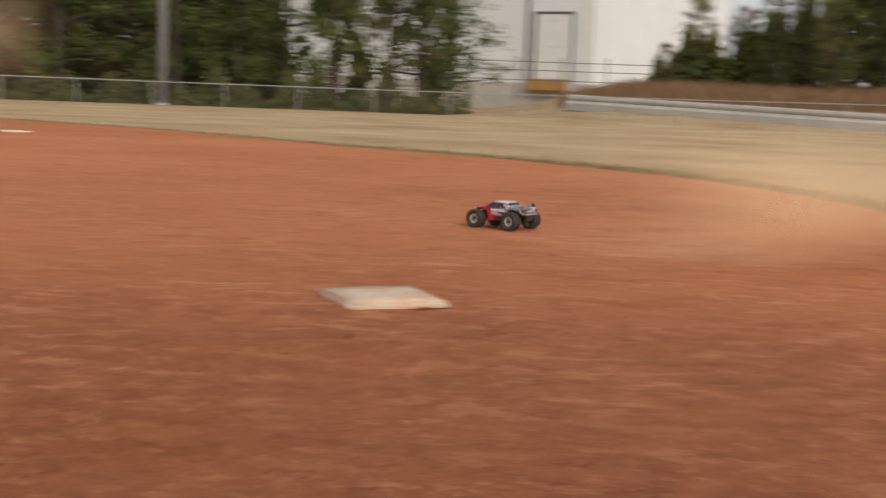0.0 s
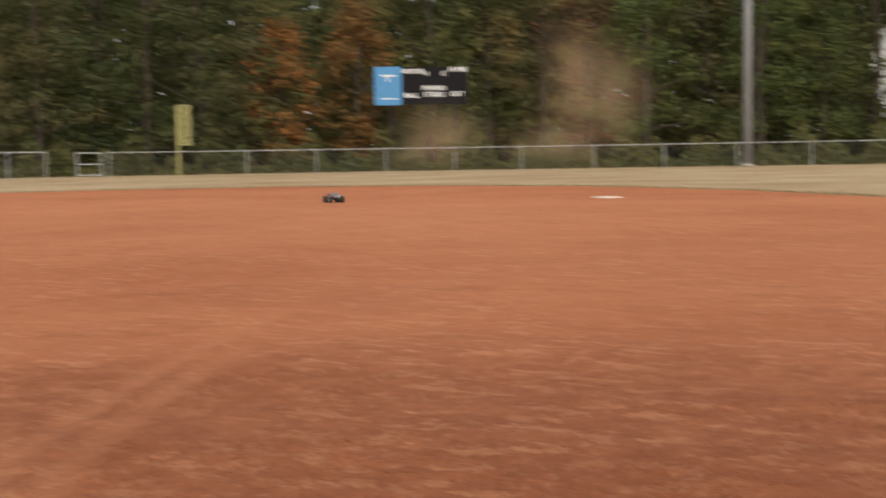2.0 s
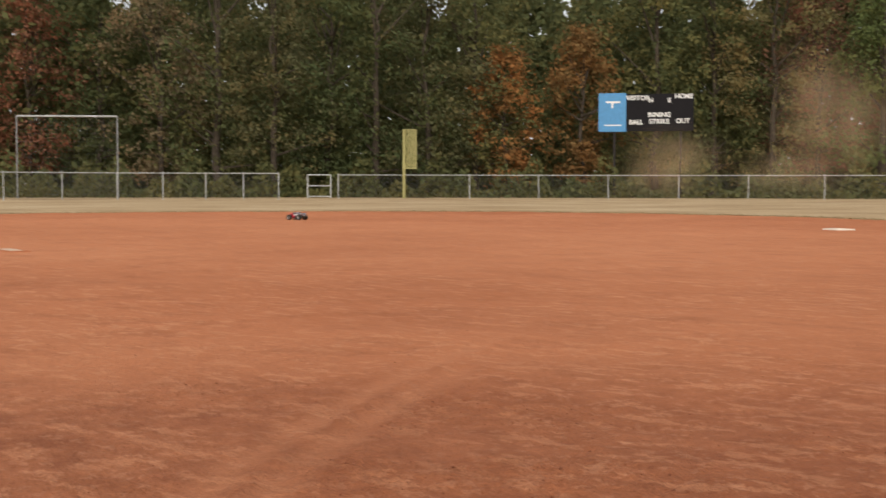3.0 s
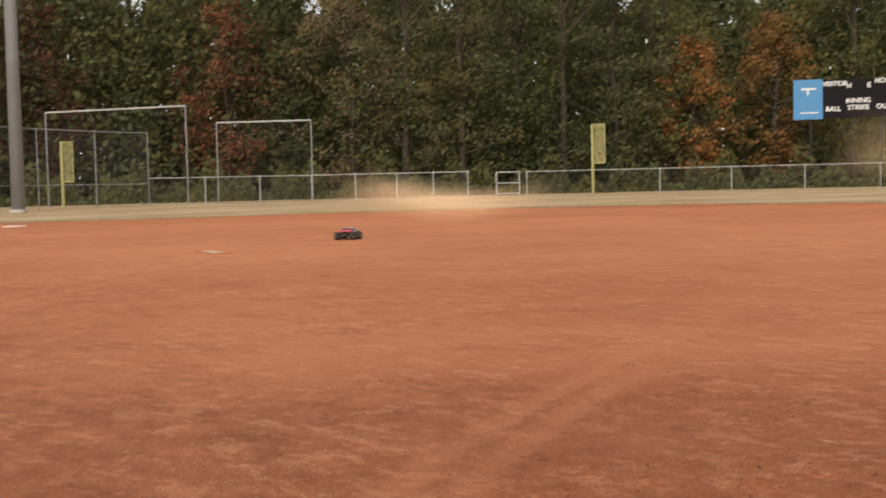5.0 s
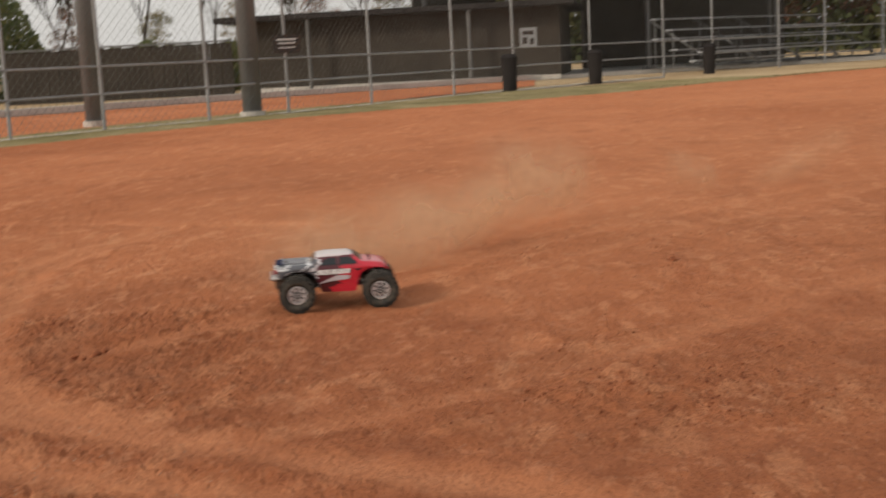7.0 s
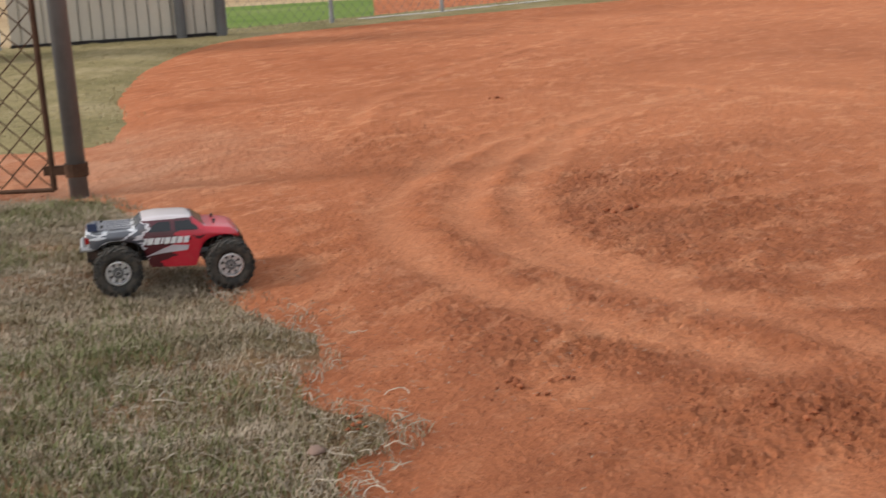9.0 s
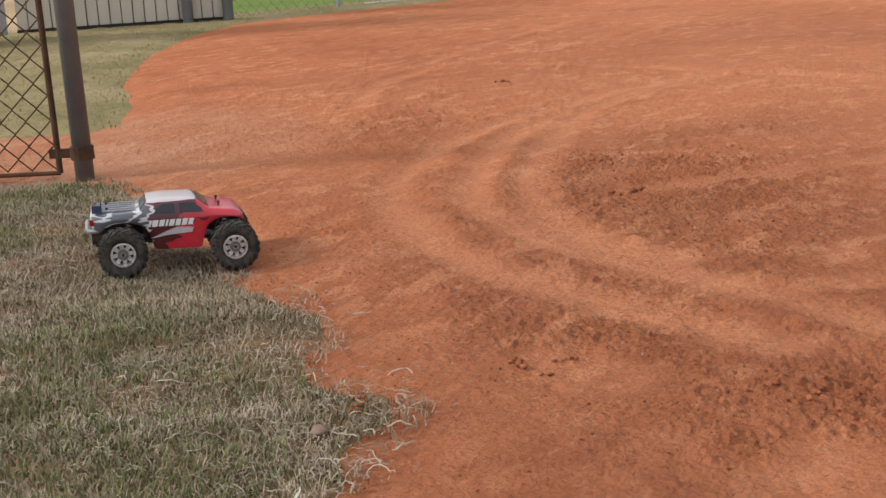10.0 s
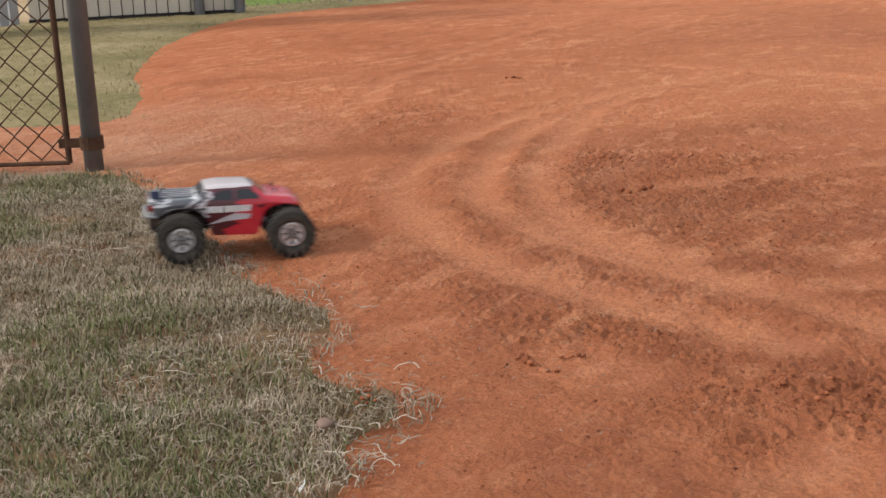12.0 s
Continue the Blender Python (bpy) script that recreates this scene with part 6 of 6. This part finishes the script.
def build_wheel(parent, x, y, out):
    hub = part("wheel", lathe(bmesh.new(), [(-0.02, 0.006), (0.02, 0.006), (0.02, 0.012), (-0.02, 0.012)], 14), GALV_DARK, parent, "wheel with black tyre and silver rim")
    hub.matrix_basis = pose(x, y, TYRE_R) @ Matrix.Diagonal((0.925, 1.12, 0.925, 1))
    rubber = worn("tyre_rubber", (0.042, 0.041, 0.038), 0.9, 0, 0.3, 30, 140, 0.3, 0.001, (0.13, 0.105, 0.08), 0.4)
    w = 0.028
    prof = [(-w * 0.62, 0.028), (-w * 0.92, 0.033), (-w, 0.041), (-w * 0.93, 0.048), (-w * 0.7, 0.0515), (0, 0.0525), (w * 0.7, 0.0515), (w * 0.93, 0.048), (w, 0.041), (w * 0.92, 0.033), (w * 0.62, 0.028)]
    bm = lathe(bmesh.new(), prof, 32)
    tyre = part("tyre", bm, rubber, hub, smooth=True)
    # chevron lugs
    bm = bmesh.new()
    for k in range(18):
        for s in (-1, 1):
            a = 2 * math.pi * (k + (0.25 if s > 0 else -0.25)) / 18
            r = bmesh.ops.create_cube(bm, size=1.0, matrix=Matrix.Rotation(-a, 4, "Y") @ Matrix.Translation((0.0525, s * w * 0.5, 0)) @ Matrix.Rotation(s * 0.55, 4, "X") @ Matrix.Diagonal((0.0042, w * 0.98, 0.0066, 1)))
            r = bmesh.ops.create_cube(bm, size=1.0, matrix=Matrix.Rotation(-a - s * 0.09, 4, "Y") @ Matrix.Translation((0.0462, s * w * 0.965, 0)) @ Matrix.Diagonal((0.0125, 0.0024, 0.0062, 1)))
    part("tread", bm, rubber, tyre)["kind"] = "stuff"
    silver = worn("rim_silver", (0.7, 0.7, 0.71), 0.35, 0.5, 0.12, 40, 120, 0.05, 0.001, (0.35, 0.2, 0.12), 0.25)
    o = out
    bm = lathe(bmesh.new(), [(o * 0.012, 0.0225), (o * 0.022, 0.024), (o * 0.0215, 0.0275), (o * 0.019, 0.0285), (-o * 0.018, 0.0285), (-o * 0.018, 0.0265), (o * 0.008, 0.0225)], 28)
    rim = part("rim", bm, silver, hub, smooth=False)
    for k in range(8):
        a = 2 * math.pi * k / 8
        bm = bmesh.new()
        bmesh.ops.create_cube(bm, size=1.0, matrix=Matrix.Rotation(-a, 4, "Y") @ Matrix.Translation((0.0165, o * 0.0125, 0)) @ Matrix.Diagonal((0.0155, 0.004, 0.0088, 1)))
        part("spoke", bm, silver, rim)
    part("hub_cap", lathe(bmesh.new(), [(o * 0.009, 0.0105), (o * 0.0165, 0.0095), (o * 0.018, 0.006), (o * 0.018, 0.0005), (o * 0.009, 0.0005)], 16), silver, rim)
    part("wheel_nut", lathe(bmesh.new(), [(o * 0.018, 0.004), (o * 0.023, 0.0036), (o * 0.023, 0.0004), (o * 0.018, 0.0004)], 6), BLACK, rim, "black wheel nut")
    part("inner_disc", lathe(bmesh.new(), [(o * 0.002, 0.0005), (o * 0.006, 0.0005), (o * 0.006, 0.023), (o * 0.002, 0.023)], 24), BLACK, rim, "dark inside of the rim")
    return hub


def build_truck():
    t = thing("toy_truck", pose(0, 0, 0), "red and silver radio-controlled monster truck with big black tyres", "toy truck")
    build_shell(t)
    part("chassis_plate", boxed(-0.15, 0.14, -0.03, 0.03, 0.052, 0.06, bevel=0.003), BLACK, t, "black chassis plate")
    part("motor_box", boxed(-0.07, 0.03, -0.026, 0.026, 0.06, 0.092, bevel=0.005), BLACK, t)
    part("battery", boxed(-0.055, 0.05, 0.028, 0.052, 0.058, 0.082, bevel=0.003), worn("battery_blue", (0.03, 0.05, 0.12), 0.5), t, "dark blue battery pack")
    for sx in (-1, 1):
        cx = sx * WHEELBASE / 2
        part("gearbox", boxed(cx - 0.024, cx + 0.024, -0.022, 0.022, 0.044, 0.088, bevel=0.006), BLACK, t)
        part("shock_tower", boxed(cx - sx * 0.02 - 0.003, cx - sx * 0.02 + 0.003, -0.045, 0.045, 0.08, 0.12, bevel=0.002), BLACK, t)
        part("axle", tubed((cx, -TRACK / 2, TYRE_R), (cx, TRACK / 2, TYRE_R), 0.0035, sides=8), GALV_DARK, t, "steel axle")
        for sy in (-1, 1):
            bm = bmesh.new()
            tube(bm, (cx - 0.022, sy * 0.02, 0.047), (cx, sy * 0.078, 0.046), 0.004, sides=6)
            tube(bm, (cx + 0.022, sy * 0.02, 0.047), (cx, sy * 0.078, 0.046), 0.004, sides=6)
            part("suspension_arm", bm, BLACK, t)
            shock = part("shock", tubed((cx - sx * 0.02, sy * 0.036, 0.115), (cx - sx * 0.006, sy * 0.064, 0.05), 0.0055, sides=10), GALV, t, "silver shock absorber")
            bm = bmesh.new()
            a, b = Vector((cx - sx * 0.02, sy * 0.036, 0.108)), Vector((cx - sx * 0.006, sy * 0.064, 0.056))
            for k in range(7):
                p = a.lerp(b, (k + 0.3) / 7)
                q = a.lerp(b, (k + 0.75) / 7)
                tube(bm, p, q, 0.0085, sides=10)
            part("spring", bm, BLACK, shock)
    bm = tubed((-0.183, -0.055, 0.09), (-0.183, 0.055, 0.09), 0.0055, sides=8)
    tube(bm, (-0.183, -0.055, 0.09), (-0.16, -0.062, 0.092), 0.005, sides=8)
    tube(bm, (-0.183, 0.055, 0.09), (-0.16, 0.062, 0.092), 0.005, sides=8)
    part("rear_bumper", bm, worn("bumper_silver", (0.4, 0.4, 0.41), 0.4, 0.3), t, "silver tube rear bumper")
    part("rear_skid", boxed(-0.176, -0.14, -0.034, 0.034, 0.05, 0.086, bevel=0.006), BLACK, t)
    part("front_bumper", box(boxed(0.128, 0.146, -0.05, 0.05, 0.056, 0.076, bevel=0.006), 0.11, 0.13, -0.03, 0.03, 0.052, 0.066, bevel=0.004), BLACK, t, "black front bumper")
    wheels = [build_wheel(t, sx * WHEELBASE / 2, sy * TRACK / 2, sy) for sx in (-1, 1) for sy in (-1, 1)]
    return t, wheels


truck, wheels = build_truck()


# ---- dust: soft, thin flakes of haze hanging in the air, in rigid puffs that rise and drift ----
def dust_puff(name, centre, spread, n, size, seed, label, turn, flat=0.4, dense=1.0):
    """Shallow upright dishes of haze along one bearing, dense in the middle and fading out at the rim."""
    rng = np.random.default_rng(seed)
    s = size * rng.uniform(0.75, 1.3, n)[:, None]
    tall = s * flat * rng.uniform(0.8, 1.25, n)[:, None]
    q = np.radians(turn + rng.normal(0, 9, n))
    a = np.stack([np.cos(q), np.sin(q), 0.15 * rng.normal(0, 1, n)], 1)
    c = np.stack([-np.sin(q), np.cos(q), np.zeros(n)], 1)
    g = rng.normal(0, 1, (n, 3))
    p = a * g[:, :1] * spread[0] + c * g[:, 1:2] * spread[1]
    p[:, 2] = tall[:, 0] * 0.8 + np.abs(g[:, 2]) * spread[2]
    rows, soft = [p], [1.0]
    for r, dip, w in ((0.25, 0.01, 0.86), (0.5, 0.03, 0.5), (0.75, 0.07, 0.15), (1.0, 0.12, 0.0)):
        for e in np.arange(16) * math.pi / 8:
            rows.append(p + r * (a * s * math.cos(e) + np.array([[0, 0, 1.0]]) * tall * math.sin(e)) + c * s * dip)
            soft.append(w)
    m = len(rows)
    v = np.stack(rows, 1).reshape(-1, 3)
    f = []
    for k in range(n):
        o = m * k
        for i in range(16):
            j = (i + 1) % 16
            f.append((o, o + 1 + i, o + 1 + j))
            for b in (1, 17, 33):
                f.append((o + b + i, o + b + 16 + i, o + b + 16 + j, o + b + j))
    ob = mesh_ob(name, v, f, DUST, smooth=True)
    thick = dense * np.tile(np.array(soft), n) * np.repeat(rng.uniform(0.7, 1.2, n), m)
    ob.data.attributes.new("thick", "FLOAT", "POINT").data.foreach_set("value", thick.astype(np.float32))
    ob.matrix_basis = pose(*centre)
    return tagged(ob, label, "dust", "dust puffs", kind="stuff")


# where the tyres throw dust up: place, spread, flakes, size, the second it rises, its depth before
PUFFS = []


def throw_dust(line, count, spread, n, size, t0, t1, seed, label, turn, flat=0.4, dense=1.0):
    for k, (x, y) in enumerate(smooth_line(line, count)):
        u = k / max(1, count - 1)
        ob = dust_puff("dust_puff", (x, y, 0.0), spread, n, size, seed + k, label, turn, flat, dense)
        PUFFS.append((ob, x, y, t0 + (t1 - t0) * u, spread[2] * 3 + size * 1.5))


throw_dust([(-5.05, 0.25), (-4.75, 0.05), (-4.4, -0.15), (-4.0, -0.35), (-3.7, -0.52), (-3.4, -0.7)], 6, (0.03, 0.05, 0.02), 1, 0.5, 6.4, 7.1, 310, "pale dust thrown up in the turn by the backstop", 132, 0.36, 2.2)
throw_dust([(-18.2, 17.4), (-16.8, 16.6), (-15.4, 15.9), (-14.2, 15.4)], 4, (0.1, 0.3, 0.03), 1, 1.6, 3.7, 4.6, 320, "pale dust thrown up in the far turn", 45, 0.22, 1.15)
throw_dust([(-13.2, 13.4), (-12.0, 10.6), (-10.9, 8.6), (-9.6, 6.4)], 5, (0.1, 0.1, 0.01), 1, 1.0, 4.7, 5.75, 350, "thin low dust trailing behind the truck", 125, 0.13, 0.75)
throw_dust([(-6.7, 2.3), (-6.1, 1.5), (-5.6, 0.9)], 3, (0.03, 0.05, 0.02), 1, 0.42, 6.05, 6.4, 360, "pale dust thrown up before the turn by the backstop", 128, 0.32, 1.3)
side_dust = dust_puff("dust_haze", (2.2, 5.9, 0.0), (0.3, 0.5, 0.02), 4, 1.15, 340, "thin dust hanging where the truck has passed", 0, 0.24, 0.9)
wood_dust = dust_puff("dust_haze", (-12.9, 35, 0.1), (0.35, 0.6, 0.5), 3, 1.5, 330, "tall pale dust haze in front of the woods", 20, 1.15, 0.32)
wide_dust = dust_puff("dust_haze", (-17.0, 34, 0.2), (1.3, 1.2, 0.2), 3, 2.2, 331, "thin dust haze over the far clay", 20, 0.45, 0.4)

# seconds, place, heading (degrees anticlockwise from +x)
TRUCK = [(0.0, 0.35, 7.02, 143), (0.5, -1.07, 9.52, 106), (1.0, -2.99, 12.55, 152), (1.5, -5.96, 14.42, 158), (2.0, -10.27, 17.1, 140), (2.5, -13.62, 18.3, 166), (3.0, -16.7, 18.2, 184),
         (3.2, -17.9, 18.1, 196), (3.6, -19.4, 17.1, 230), (4.0, -19.0, 15.3, 272), (4.4, -16.0, 13.8, 305), (4.8, -12.67, 11.94, 300), (5.0, -12.01, 10.52, 298), (5.5, -10.11, 7.09, 301), (6.0, -7.6, 3.53, 303),
         (6.2, -6.7, 2.4, 312), (6.5, -5.35, 0.63, 350), (6.8, -3.99, -0.212, 428), (7.0, -3.57, -0.456, 458), (7.1, -3.43, -0.575, 466), (7.5, -2.97, -1.008, 491), (7.7, -2.775, -1.18, 497), (8.1, -2.47, -1.45, 495), (8.6, -2.21, -1.68, 492), (9.0, -2.132, -1.734, 491),
         (11.8, -2.132, -1.734, 491), (11.9, -2.15, -1.712, 491), (12.0, -2.198, -1.656, 491)]


def motions():
    """The truck's drive, its wheels' turning, and the dust's slow drift."""
    rows = []
    for t, x, y, h in TRUCK:
        lift = 0.018
        rows.append((t, pose(x, y, lift, 0, 2.2 if t > 8.3 else 0, h)))
    walk(truck, rows)
    for wheel, (sx, sy) in zip(wheels, ((-1, -1), (-1, 1), (1, -1), (1, 1))):
        spins, angle = [], 0.0
        for k in range(len(TRUCK) - 1):
            (ta, xa, ya, ha), (tb, xb, yb, hb) = TRUCK[k], TRUCK[k + 1]
            n = max(1, round((tb - ta) * FPS))
            run = math.hypot(xb - xa, yb - ya)
            ahead = math.cos(math.atan2(yb - ya, xb - xa) - radians(ha))
            step = math.degrees(run / TYRE_R) / n * (1 if ahead > -0.3 else -1)
            step = max(-80, min(80, step))
            for j in range(n):
                spins.append((ta + (tb - ta) * j / n, angle))
                angle += step
        spins.append((12.0, angle))
        walk(wheel, [(t, pose(sx * WHEELBASE / 2, sy * TRACK / 2, TYRE_R, 0, a, 0)) for t, a in spins])
    for ob, x, y, t, deep in PUFFS:
        walk(ob, [(0.0, pose(x, y, -deep)), (t, pose(x, y, -deep)), (t + 0.22, pose(x, y, -0.02)), (t + 1.4, pose(x - 0.1, y + 0.12, 0.02)), (9.0, pose(x - 0.9, y + 1.6, 0.15)), (12.0, pose(x - 3.0, y + 4.5, 0.3))])
    walk(wood_dust, [(0.0, pose(-12.9, 35, 0.1)), (12.0, pose(-10.9, 36, 0.9))])
    walk(wide_dust, [(0.0, pose(-17.0, 34, 0.2)), (12.0, pose(-14.6, 35, 0.6))])
    walk(side_dust, [(0.0, pose(2.2, 5.9, 0)), (12.0, pose(3.1, 7.5, 0.1))])


motions()
